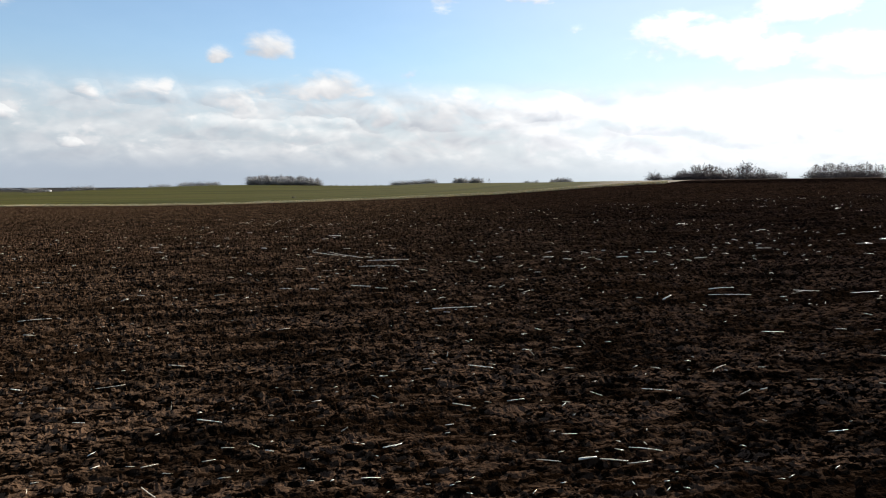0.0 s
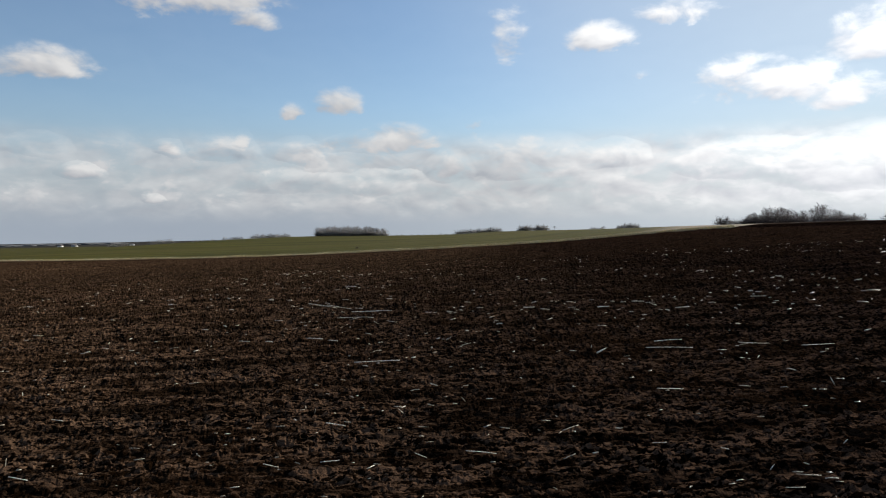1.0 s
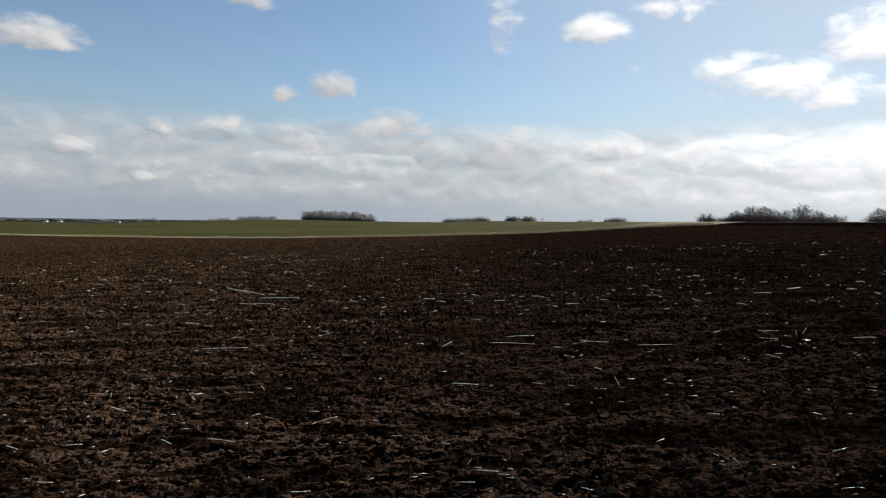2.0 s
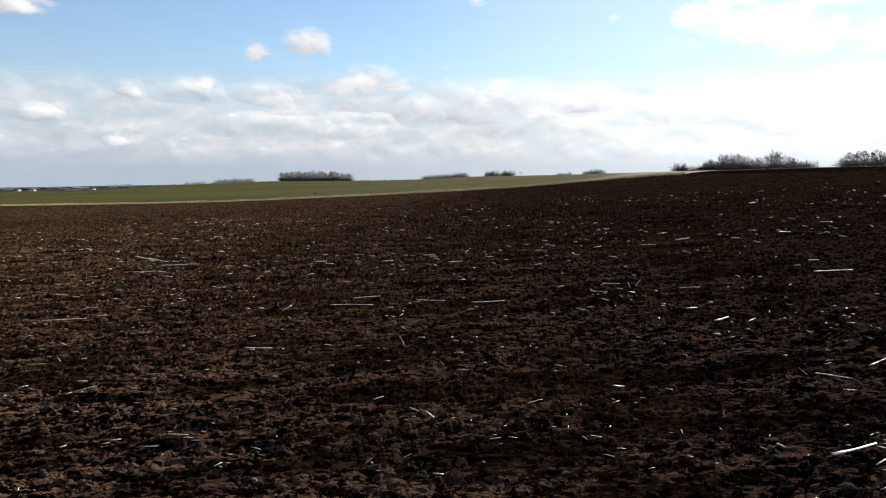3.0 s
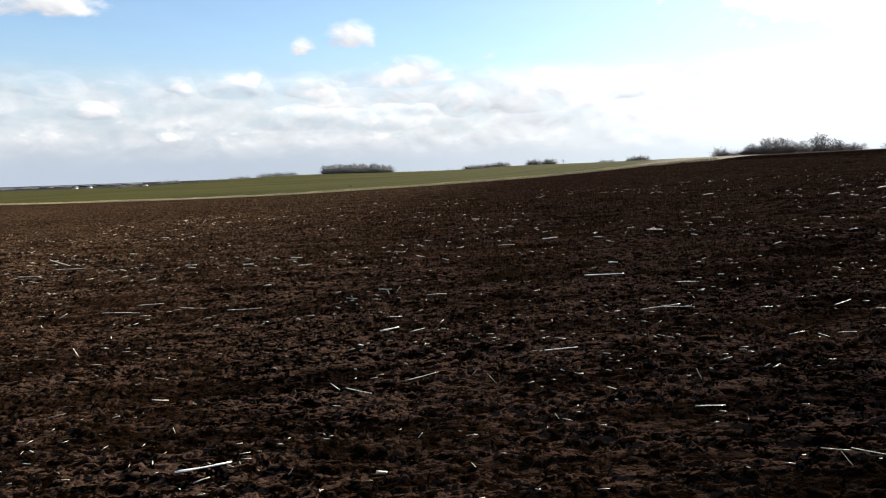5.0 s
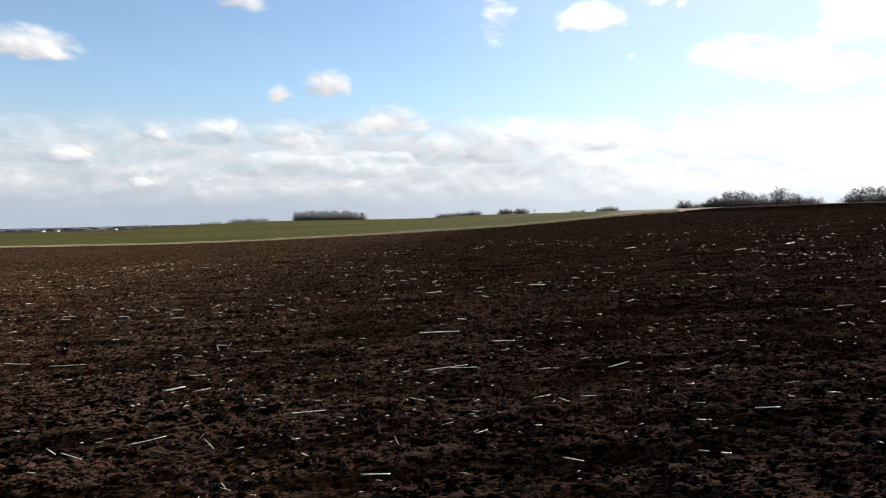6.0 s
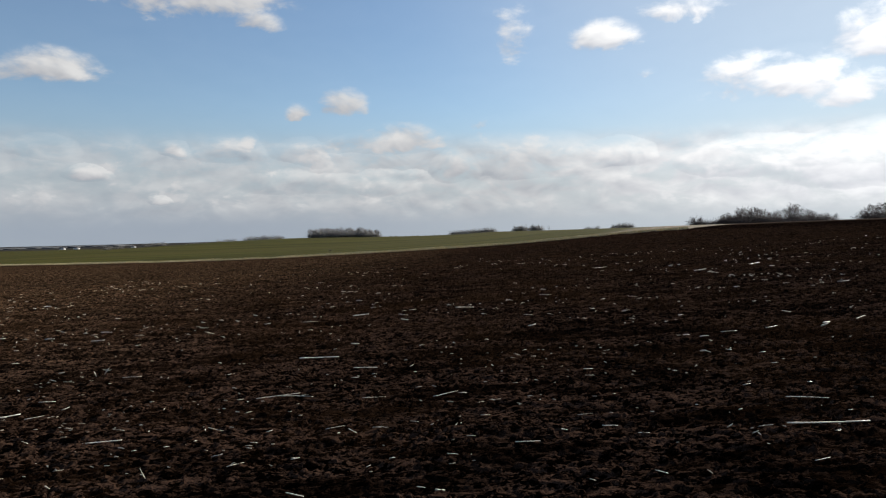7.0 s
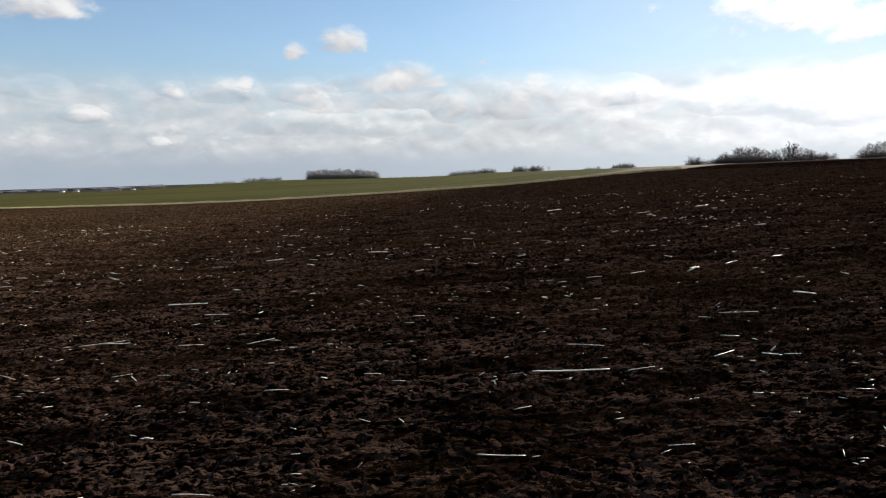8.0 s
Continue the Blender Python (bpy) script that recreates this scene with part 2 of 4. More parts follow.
def soil_material():
    mat = bpy.data.materials.new("black_earth")
    mat.use_nodes = True
    g = Nodes(mat.node_tree)
    at = g.node("ShaderNodeTexCoord").outputs["Object"]
    patch = g.noise(at, 0.35, 3.0, 0.5)
    lump = g.noise(at, 7.0, 5.0, 0.6)
    grain = g.noise(at, 42.0, 5.0, 0.7)
    shift = g.tree.nodes.new("ShaderNodeVectorMath")
    shift.operation = "MULTIPLY_ADD"
    warp = g.tree.nodes.new("ShaderNodeTexNoise")
    g.put(at, warp.inputs["Vector"])
    warp.inputs["Scale"].default_value, warp.inputs["Detail"].default_value = 30.0, 4.0
    g.put(warp.outputs["Color"], shift.inputs[0])
    shift.inputs[1].default_value = (0.05, 0.05, 0.05)
    g.put(g.scaled(at, (0.62, 1.30, 1.0)), shift.inputs[2])

    def crumbs(scale):
        n = g.node("ShaderNodeTexVoronoi", Scale=scale)
        g.put(shift.outputs[0], n.inputs["Vector"])
        return n.outputs["Distance"], g.xyz(n.outputs["Color"])[0]

    wide, wide_tone = crumbs(19.0)
    small, small_tone = crumbs(46.0)
    # random crumb and furrow tone; its contrast also paints sunlit tops and shaded gaps
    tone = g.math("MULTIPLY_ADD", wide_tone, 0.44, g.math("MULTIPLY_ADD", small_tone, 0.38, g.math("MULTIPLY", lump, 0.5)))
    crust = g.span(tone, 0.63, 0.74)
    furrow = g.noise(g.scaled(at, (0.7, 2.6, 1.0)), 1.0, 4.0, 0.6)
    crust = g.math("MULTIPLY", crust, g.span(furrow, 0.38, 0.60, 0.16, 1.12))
    # lighter, browner soil towards the low side: brighter view away from sun, painted in
    px, py, pz = g.xyz(at)
    reach = g.math("MULTIPLY_ADD", patch, 8.0, g.math("MULTIPLY_ADD", py, -0.10, px))
    sunward = g.mix(crust, (0.0012, 0.0007, 0.0005), (0.047, 0.0275, 0.0196))
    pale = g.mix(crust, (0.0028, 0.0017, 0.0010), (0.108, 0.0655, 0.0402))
    dry = g.mix(g.span(reach, 15.0, -4.0), sunward, pale)
    # paler strip below the trees: the sunlit crest put into the soil's colour
    out_there = g.math("SQRT", g.math("MULTIPLY_ADD", px, px, g.math("MULTIPLY", py, py)))
    crest_lit = g.math("MULTIPLY", g.span(out_there, 185.0, 225.0), g.span(px, 50.0, 85.0))
    dry = g.mix(crest_lit, dry, g.mix(patch, (0.060, 0.040, 0.029), (0.12, 0.083, 0.062)))
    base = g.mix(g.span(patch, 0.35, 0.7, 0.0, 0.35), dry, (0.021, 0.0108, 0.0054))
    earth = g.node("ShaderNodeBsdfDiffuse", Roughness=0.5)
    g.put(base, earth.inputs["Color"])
    height = g.math("SUBTRACT", g.math("MULTIPLY", grain, 0.5), g.math("MULTIPLY_ADD", wide, 1.0, g.math("MULTIPLY", small, 0.5)))
    # the headland below the trees is worked finer
    bumped(g, earth, g.math("MULTIPLY", height, g.span(py, 110.0, 180.0, 1.0, 0.12)), 1.0, 0.015)
    out = g.node("ShaderNodeOutputMaterial")
    g.tree.links.new(earth.outputs[0], out.inputs[0])
    return mat


def field_material():
    """Winter wheat, turning into pale stubble on the rising ground, with bare land beyond."""
    mat, g, bsdf, at = material("winter_wheat", 0.85)
    x, y, z = g.xyz(at)
    streak = g.noise(g.scaled(at, (0.012, 0.05, 0.0)), 1.0, 4.0, 0.6)
    grain = g.noise(at, 0.8, 5.0, 0.65)
    green = g.mix(g.span(streak, 0.35, 0.65), (0.020, 0.0222, 0.0019), (0.045, 0.0425, 0.0054))
    band = g.noise(g.scaled(at, (0.004, 0.022, 0.0)), 1.0, 3.0, 0.55)
    green = g.mix(g.span(band, 0.46, 0.62, 0.0, 0.55), green, (0.056, 0.0435, 0.0083))
    green = g.mix(g.span(grain, 0.4, 0.8, 0.0, 0.5), green, (0.042, 0.032, 0.008))
    pale = g.mix(g.span(grain, 0.3, 0.7), (0.115, 0.096, 0.066), (0.18, 0.15, 0.115))
    bare = g.mix(g.span(streak, 0.3, 0.7), (0.012, 0.011, 0.009), (0.022, 0.019, 0.015))
    wobble = g.math("MULTIPLY", g.math("SUBTRACT", streak, 0.5), 14.0)
    stubble = g.span(g.math("ADD", g.math("SUBTRACT", x, g.math("MULTIPLY", y, 0.40)), wobble), -18.0, -3.0)
    beyond = g.span(g.math("ADD", g.math("MULTIPLY_ADD", x, 0.9, y), wobble), 640.0, 652.0)
    beyond = g.math("MULTIPLY", beyond, g.span(x, -150.0, -170.0))
    base = g.mix(beyond, g.mix(stubble, green, pale), bare)
    g.put(base, bsdf.inputs["Base Color"])
    bsdf.inputs["Specular IOR Level"].default_value = 0.03
    bumped(g, bsdf, grain, 0.5, 0.15)
    return mat


def straw_material(name, a, b, rough=0.55):
    mat, g, bsdf, at = material(name, rough)
    info = g.node("ShaderNodeObjectInfo").outputs["Random"]
    isle = g.node("ShaderNodeNewGeometry").outputs["Random Per Island"]
    shade = g.math("FRACT", g.math("ADD", info, isle))
    grain = g.noise(g.scaled(at, (1.0, 1.0, 1.0)), 60.0, 4.0, 0.6)
    col = g.mix(g.math("MULTIPLY_ADD", grain, 0.3, g.math("MULTIPLY", g.math("MULTIPLY", shade, shade), 0.85)), a, b)
    g.put(col, bsdf.inputs["Base Color"])
    bumped(g, bsdf, grain, 0.4, 0.002)
    return mat


def bark_material(name, a, b):
    mat, g, bsdf, at = material(name, 0.9)
    grain = g.noise(at, 2.5, 5.0, 0.65)
    isle = g.node("ShaderNodeNewGeometry").outputs["Random Per Island"]
    g.put(g.mix(g.math("MULTIPLY_ADD", isle, 0.5, g.math("MULTIPLY", grain, 0.5)), a, b), bsdf.inputs["Base Color"])
    bumped(g, bsdf, grain, 0.5, 0.03)
    return mat


SOIL = soil_material()
FIELD = field_material()
STRAW = straw_material("dry_maize_straw", (0.46, 0.39, 0.28), (0.95, 0.91, 0.80), 0.32)
STALK = straw_material("pale_maize_stalk", (0.66, 0.58, 0.44), (0.95, 0.91, 0.80), 0.32)
VERGE = straw_material("dry_grass", (0.34, 0.28, 0.15), (0.60, 0.52, 0.32), 0.7)
BARK = bark_material("dark_bark", (0.020, 0.016, 0.014), (0.060, 0.05, 0.043))
TWIG = bark_material("twigs", (0.028, 0.021, 0.020), (0.082, 0.062, 0.058))
# far hedge twigs, paler than near ones: aerial haze put into the colour
HAZED_SCRUB = bark_material("hazed_scrub_twigs", (0.088, 0.082, 0.078), (0.19, 0.18, 0.165))
WALL_WHITE = bark_material("white_render", (0.7, 0.7, 0.68), (0.82, 0.82, 0.8))
# copse twigs, likewise lightened in colour for the haze in between
HAZED_TWIG = bark_material("hazed_twigs", (0.085, 0.077, 0.076), (0.20, 0.184, 0.18))
# blue-grey of distance haze mixed into the wood's own colour
HAZY_WOOD = bark_material("hazed_wood", (0.045, 0.048, 0.053), (0.08, 0.084, 0.09))
ROOF = bark_material("grey_roof", (0.12, 0.11, 0.11), (0.2, 0.18, 0.17))


# ---- shape of the land ----
def lattice(ix, iy, salt):
    n = (ix.astype(np.int64) * 374761393 + iy.astype(np.int64) * 668265263 + salt * 1442695041) & 0x7FFFFFFF
    n = ((n ^ (n >> 13)) * 1274126177) & 0x7FFFFFFF
    n = ((n ^ (n >> 16)) * 461845907) & 0x7FFFFFFF
    return ((n ^ (n >> 15)) & 0xFFFF) / 65535.0


def value_noise(x, y, cell, salt):
    x, y = x / cell, y / cell
    ix, iy = np.floor(x), np.floor(y)
    fx, fy = x - ix, y - iy
    fx, fy = fx * fx * (3 - 2 * fx), fy * fy * (3 - 2 * fy)
    a, b = lattice(ix, iy, salt), lattice(ix + 1, iy, salt)
    c, d = lattice(ix, iy + 1, salt), lattice(ix + 1, iy + 1, salt)
    return (a + (b - a) * fx) * (1 - fy) + (c + (d - c) * fx) * fy


def plates(x, y, cell, salt, fill=0.72):
    """Broken clods, one to a cell, with flattish tilted tops and steep sides; about 0 to 1."""
    u, v = x / cell, y / cell
    iu, iv = np.floor(u), np.floor(v)
    top = np.zeros_like(u)
    for dx in (-1, 0, 1):
        for dy in (-1, 0, 1):
            cx, cy = iu + dx, iv + dy
            px, py = u - cx - lattice(cx, cy, salt), v - cy - lattice(cx, cy, salt + 7)
            size = lattice(cx, cy, salt + 13)
            d = np.sqrt(px ** 2 + (py * 1.85) ** 2) / (fill * (0.3 + 0.7 * size))
            edge = np.clip((1 - d) * 3.6, 0, 1)
            lean = (lattice(cx, cy, salt + 17) - 0.5) * px + (lattice(cx, cy, salt + 19) - 0.5) * py
            top = np.maximum(top, edge * edge * (3 - 2 * edge) * (0.25 + 0.75 * size + 0.9 * lean))
    return top


def land(x, y):
    """The lie of the land in metres: a slope up to the right, a hollow ahead, a swell behind it."""
    r = np.hypot(x, y)
    z = 0.0209 * x / np.sqrt(1 + (r / 3308.0) ** 2) + 0.0284 * 51.3 * np.tanh(x / 51.3)
    z = z - 2.007 * (1 - np.exp(-(y / 92.4) ** 2)) * (0.5 - 0.5 * np.tanh((x - 44.7) / 16.5))
    t = np.clip((y - 150) / 590.5, 0, 1)
    z = z + 1.324 * t * t * (3 - 2 * t)
    z = z + 5.8 * np.exp(-((x + 110) / 124.7) ** 2 - ((y - 600) / 227.8) ** 2)
    z = z - 0.055 * np.exp(-((x - 7) / 9.0) ** 2 - (y / 30.0) ** 2)
    return z + 0.815 * np.exp(-((x - 150) / 115.5) ** 2 - ((y - 240) / 136.2) ** 2)


def tilth(x, y):
    """Height of the worked soil above the lie of the land."""
    wx = x + 0.085 * (value_noise(x, y, 0.09, 3) - 0.5) + 0.045 * (value_noise(x, y, 0.035, 4) - 0.5)
    wy = y + 0.085 * (value_noise(x, y, 0.09, 5) - 0.5) + 0.045 * (value_noise(x, y, 0.035, 6) - 0.5)
    big = value_noise(x, y, 0.45, 21)
    # a crust of flat broken slabs over loose crumbs, with deep gaps between them
    slab = np.minimum(plates(wx, wy, 0.20, 11, 0.66), 0.42) / 0.42
    lump = np.minimum(plates(wx, wy, 0.105, 31, 0.66), 0.45) / 0.45
    crumb = plates(wx, wy, 0.046, 51)
    h = (0.012 + 0.018 * big) * np.maximum(slab, 0.75 * lump) + 0.011 * lump + 0.009 * crumb
    h = h + 0.045 * np.minimum(plates(wx, wy, 0.44, 81, 0.6), 0.4)
    h = h + 0.012 * (value_noise(x, y, 0.045, 55) - 0.5) + 0.006 * (value_noise(x, y, 0.02, 56) - 0.5)
    h = h + 0.014 * np.sin(2 * np.pi * (y + 0.3 * value_noise(x, y, 2.5, 61)) / 0.76)
    return h + 0.04 * (value_noise(x, y, 1.3, 71) - 0.5) + 0.03 * (value_noise(x, y, 0.5, 72) - 0.5) - 0.040


def relief(y):
    """The worked soil is finer along the path and rougher further out."""
    return 0.72 + 0.75 * np.clip((y - 3) / 24, 0, 1)


def rough_far(x, y):
    """The same broken soil, coarser, for the land far ahead."""
    return 0.13 * plates(x, y, 0.9, 111) + 0.06 * plates(x, y, 0.45, 121) + 0.10 * (value_noise(x, y, 1.6, 131) - 0.5) - 0.12


def field_edge(x):
    """Where the ploughed land ends, ahead of the path."""
    xc = np.clip(x, -170, 400)
    line = 166 - 0.43 * xc + 0.00035 * xc * xc
    turn = 143 + (xc - 64) * 1.75
    return np.clip(np.maximum(line, turn), 120, 259)


def mesh_from_arrays(name, verts, quads):
    me = bpy.data.meshes.new(name)
    me.vertices.add(len(verts))
    me.vertices.foreach_set("co", verts.astype(np.float32).ravel())
    me.loops.add(quads.size)
    me.loops.foreach_set("vertex_index", quads.astype(np.int32).ravel())
    me.polygons.add(len(quads))
    me.polygons.foreach_set("loop_start", np.arange(0, quads.size, quads.shape[1], dtype=np.int32))
    me.polygons.foreach_set("loop_total", np.full(len(quads), quads.shape[1], dtype=np.int32))
    me.update(calc_edges=True)
    return me


def build_ground():
    fine = [1.95]
    while fine[-1] < 45:
        fine.append(fine[-1] + min(0.0023 * (fine[-1] + 0.6) ** 1.5, 0.0076 * fine[-1] + 0.004))
    back = [-4200, -1800, -800, -350, -150, -60, -24, -9, -3, 0, 1.2, 1.6, 1.8, 1.9]
    mid = (1.014 ** np.arange(1, 121) - 1) / (1.014 ** 120 - 1)
    beyond = 3900 * (1.14 ** np.arange(1, 56) - 1) / (1.14 ** 55 - 1)
    core, wing = 1440, 22
    u = np.linspace(-1, 1, core)
    spread = (1.22 ** np.arange(1, wing + 1) - 1) / (1.22 ** wing - 1)
    near = np.array(back + fine)
    count = len(near) + len(mid) + len(beyond)
    xs, ys = np.zeros((count, core + 2 * wing)), np.zeros((count, core + 2 * wing))
    for k in range(count):
        lead = near[k] if k < len(near) else (45 + 160 * mid[k - len(near)] if k < len(near) + len(mid) else 205 + 0.4 * beyond[k - len(near) - len(mid)])
        half, centre = 7.7 + 0.66 * max(lead, 0), 7.3 + 0.06 * max(lead, 0)
        right = half + (4300 - half) * spread
        xs[k] = centre + np.concatenate([-right[::-1], u * half, right])
        if k < len(near):
            ys[k] = near[k]
        elif k < len(near) + len(mid):
            ys[k] = fine[-1] + (field_edge(xs[k]) - fine[-1]) * mid[k - len(near)]
        else:
            ys[k] = field_edge(xs[k]) + beyond[k - len(near) - len(mid)]
    zs = land(xs, ys)
    soft = np.clip((75 - ys) / 30, 0, 1) * np.clip((ys - 1.3) / 0.7, 0, 1) * relief(ys)
    for k in range(count):
        if soft[k].max() > 0:
            zs[k] += tilth(xs[k], ys[k]) * soft[k]
    ahead = np.clip((ys - 40) / 30, 0, 1) * (ys <= field_edge(xs) + 0.01) * np.clip((330 - np.abs(xs)) / 60, 0, 1)
    ahead = ahead * (1 - 0.8 * np.clip((ys - 140) / 60, 0, 1))
    for k in range(count):
        if ahead[k].max() > 0:
            zs[k] += rough_far(xs[k], ys[k]) * ahead[k]
    cols = xs.shape[1]
    verts = np.stack([xs, ys, zs], -1).reshape(-1, 3)
    i = (np.arange(count - 1)[:, None] * cols + np.arange(cols - 1)[None]).ravel()
    quads = np.stack([i, i + 1, i + cols + 1, i + cols], 1)
    me = mesh_from_arrays("ground", verts, quads)
    me.materials.append(SOIL), me.materials.append(FIELD)
    row = i // cols
    me.polygons.foreach_set("material_index", (row >= len(near) + len(mid) - 1).astype(np.int32))
    me.polygons.foreach_set("use_smooth", row > len(near) + len(mid) - 2)
    me.update()
    return tagged(new("ground", me), "ploughed black earth with winter wheat field beyond", "ground", kind="structure")


ground = build_ground()


# ---- helpers for things ----
def part(name, bm, mat, parent=None, label=""):
    me = bpy.data.meshes.new(name)
    bm.to_mesh(me)
    bm.free()
    me.materials.append(mat)
    for p in me.polygons:
        p.use_smooth = True
    ob = new(name, me)
    if parent is not None:
        ob.parent = parent
    return tagged(ob, label) if label else ob


def tube(bm, path, radii, sides=5, flat=1.0):
    """A tapered tube along the points of path, closed at its ends."""
    rings = []
    for k, p in enumerate(path):
        ahead = (path[min(k + 1, len(path) - 1)] - path[max(k - 1, 0)]).normalized()
        side = ahead.cross(Vector((0, 0, 1)))
        side = side.normalized() if side.length > 1e-3 else Vector((1, 0, 0))
        up = side.cross(ahead)
        rings.append([bm.verts.new(p + radii[k] * (side * math.cos(a) + up * math.sin(a) * flat))
                      for a in (2 * math.pi * j / sides for j in range(sides))])
    for a, b in zip(rings, rings[1:]):
        for j in range(sides):
            bm.faces.new((a[j], a[(j + 1) % sides], b[(j + 1) % sides], b[j]))
    bm.faces.new(rings[0][::-1]), bm.faces.new(rings[-1])


# ---- trees and scrub ----
def spike(bm, p, d, length, r):
    """A fine twig: three slender faces that meet at its tip."""
    side = d.cross(Vector((0.31, 0.17, 0.93))).normalized()
    up = side.cross(d)
    ring = [bm.verts.new(p + r * (side * math.cos(a) + up * math.sin(a))) for a in (0.0, 2.094, 4.189)]
    tip = bm.verts.new(p + d * length)
    for j in range(3):
        bm.faces.new((ring[j], ring[(j + 1) % 3], tip))


def off(rng, d, amount, lift=0.0):
    return (d + amount * Vector((rng.gauss(0, 1), rng.gauss(0, 1), rng.gauss(0, 1) * 0.8 + lift))).normalized()


def brush(wood, twigs, rng, start, d, reach, radius, thin, forks, count):
    """A limb with side branches, each carrying a spray of twigs."""
    mid = start + d * reach * 0.5
    d2 = off(rng, d, 0.22, 0.3)
    end = mid + d2 * reach * 0.5
    tube(wood, [start, mid, end], [radius, radius * 0.7, radius * 0.3], 3)
    for _ in range(forks):
        f = rng.uniform(0.15, 1.0)
        at = start.lerp(mid, f * 2) if f < 0.5 else mid.lerp(end, f * 2 - 1)
        way = off(rng, d, 0.55, 0.25)
        span = reach * rng.uniform(0.3, 0.6)
        spike(twigs, at, way, span, thin * 1.5)
        for _ in range(count):
            spike(twigs, at + way * span * rng.uniform(0.1, 0.95), off(rng, way, 0.6, 0.15), span * rng.uniform(0.35, 0.8), thin)


def bare_tree(seed, height, wide=0.36, twig_mat=TWIG, thin=0.021, limbs=15):
    """A leafless tree with a rounded crown of fine twigs, at the origin."""
    rng = random.Random(seed)
    tree = new("tree")
    wood, twigs = bmesh.new(), bmesh.new()
    path = [Vector((0, 0, -0.1))]
    for k in range(1, 6):
        path.append(Vector((path[-1].x + rng.gauss(0, 0.12), path[-1].y + rng.gauss(0, 0.12), height * 0.16 * k)))
    tube(wood, path, [0.018 * height * (1.05 - 0.18 * k) for k in range(6)], 5)
    for k in range(limbs):
        f = 0.08 + 0.9 * (k + rng.random()) / limbs
        i = min(int(f * 5), 4)
        at = path[i].lerp(path[i + 1], f * 5 - i)
        turn = 2.4 * k + rng.uniform(-0.5, 0.5)
        rise = 0.25 + 1.1 * f + rng.uniform(-0.2, 0.3)
        d = Vector((math.cos(turn), math.sin(turn), rise)).normalized()
        reach = height * wide * (0.55 + 0.75 * math.sin(math.pi * min(f + 0.18, 1.0))) * rng.uniform(0.7, 1.05)
        brush(wood, twigs, rng, at, d, reach, 0.0042 * height, thin, 5, 6)
    part("trunk", wood, BARK, tree)
    part("crown", twigs, twig_mat, tree, "bare twigs")
    return tagged(tree, "bare leafless tree standing at the field's far edge", "tree")


def scrub(seed, height, mat=TWIG, thin=0.018, stems=24, wide=1.15):
    """A dense leafless shrub, rounded, twiggy down to the ground."""
    rng = random.Random(seed)
    bush = new("shrub")
    wood, twigs = bmesh.new(), bmesh.new()
    tube(wood, [Vector((0, 0, -0.1)), Vector((0, 0, 0.1)), Vector((0, 0, 0.25))], [0.28, 0.24, 0.12], 7)
    for k in range(stems):
        a = 2.4 * k + rng.uniform(-0.4, 0.4)
        lean = wide * math.sqrt((k + 0.5) / stems) * 1.35
        way = Vector((math.sin(lean) * math.cos(a), math.sin(lean) * math.sin(a), max(math.cos(lean), 0.08))).normalized()
        root = Vector((math.cos(a) * 0.15, math.sin(a) * 0.15, 0.05))
        brush(wood, twigs, rng, root, way, height * rng.uniform(0.62, 0.85), 0.03, thin, 5, 6)
    part("trunk", wood, BARK, bush, "cluster of thin stems")
    part("crown", twigs, mat, bush, "tangled bare twigs")
    return tagged(bush, "dense leafless shrub with tangled twigs in a hedge", "shrub")


def stand(template, x, y, scale=1.0, turn=0.0, label="", group=""):
    z = float(land(np.array([x]), np.array([y]))[0])
    ob = copy_thing(template, pose(x, y, z, 0, 0, turn))
    ob.scale = (scale, scale, scale)
    return tagged(ob, label, group=group)


def bearing(az, far, eye=(4.3, -0.3)):
    return eye[0] + far * math.sin(radians(az)), eye[1] + far * math.cos(radians(az))


TREES = [bare_tree(s, 6.0, w) for s, w in ((3, 0.30), (8, 0.36), (15, 0.27), (21, 0.38), (33, 0.32), (41, 0.25), (52, 0.34))]
SCRUBS = [scrub(s, 2.6) for s in (5, 12, 27, 31)]
FAR_SCRUBS = [scrub(s, 2.6, HAZED_SCRUB, 0.034, 15) for s in (6, 14, 29)]
FAR_TREES = [bare_tree(s, 6.0, 0.42, HAZED_TWIG, 0.034) for s in (61, 67, 74)]
rng = random.Random(11)

# scrubby tree belt on the crest
def belt(az0, az1, count, far, low, high, thick=1):
    for k in range(count):
        az = az0 + (az1 - az0) * (k + rng.uniform(0.0, 1.0)) / count
        x, y = bearing(az, far + rng.uniform(-5, 9))
        stand(rng.choice(TREES), x, y, rng.uniform(low, high) / 6.0, rng.uniform(0, 360), group="tree belt on the crest")
        for _ in range(thick):
            x, y = bearing(az + rng.uniform(-0.3, 0.3), far + rng.uniform(-6, 6))
            stand(rng.choice(SCRUBS), x, y, rng.uniform(0.65, 1.2), rng.uniform(0, 360), group="scrub on the crest")


for az, size, turn in ((28.75, 1.22, 70), (28.95, 1.08, 200), (26.3, 1.05, 120)):
    x, y = bearing(az, 258)
    stand(TREES[5], x, y, size, turn, "tall bare tree above the scrub on the crest")
belt(24.2, 25.1, 8, 258, 3.0, 4.2, 2)
belt(25.1, 26.7, 16, 258, 4.4, 6.1, 2)
belt(26.7, 28.2, 9, 258, 3.4, 4.9)
belt(28.4, 29.3, 8, 258, 4.6, 6.4)
belt(29.6, 30.3, 6, 258, 3.4, 4.6)
belt(30.3, 31.7, 4, 258, 1.8, 2.9)
belt(33.4, 37.2, 27, 258, 4.0, 5.8)
belt(37.2, 44.0, 32, 258, 3.4, 4.8)
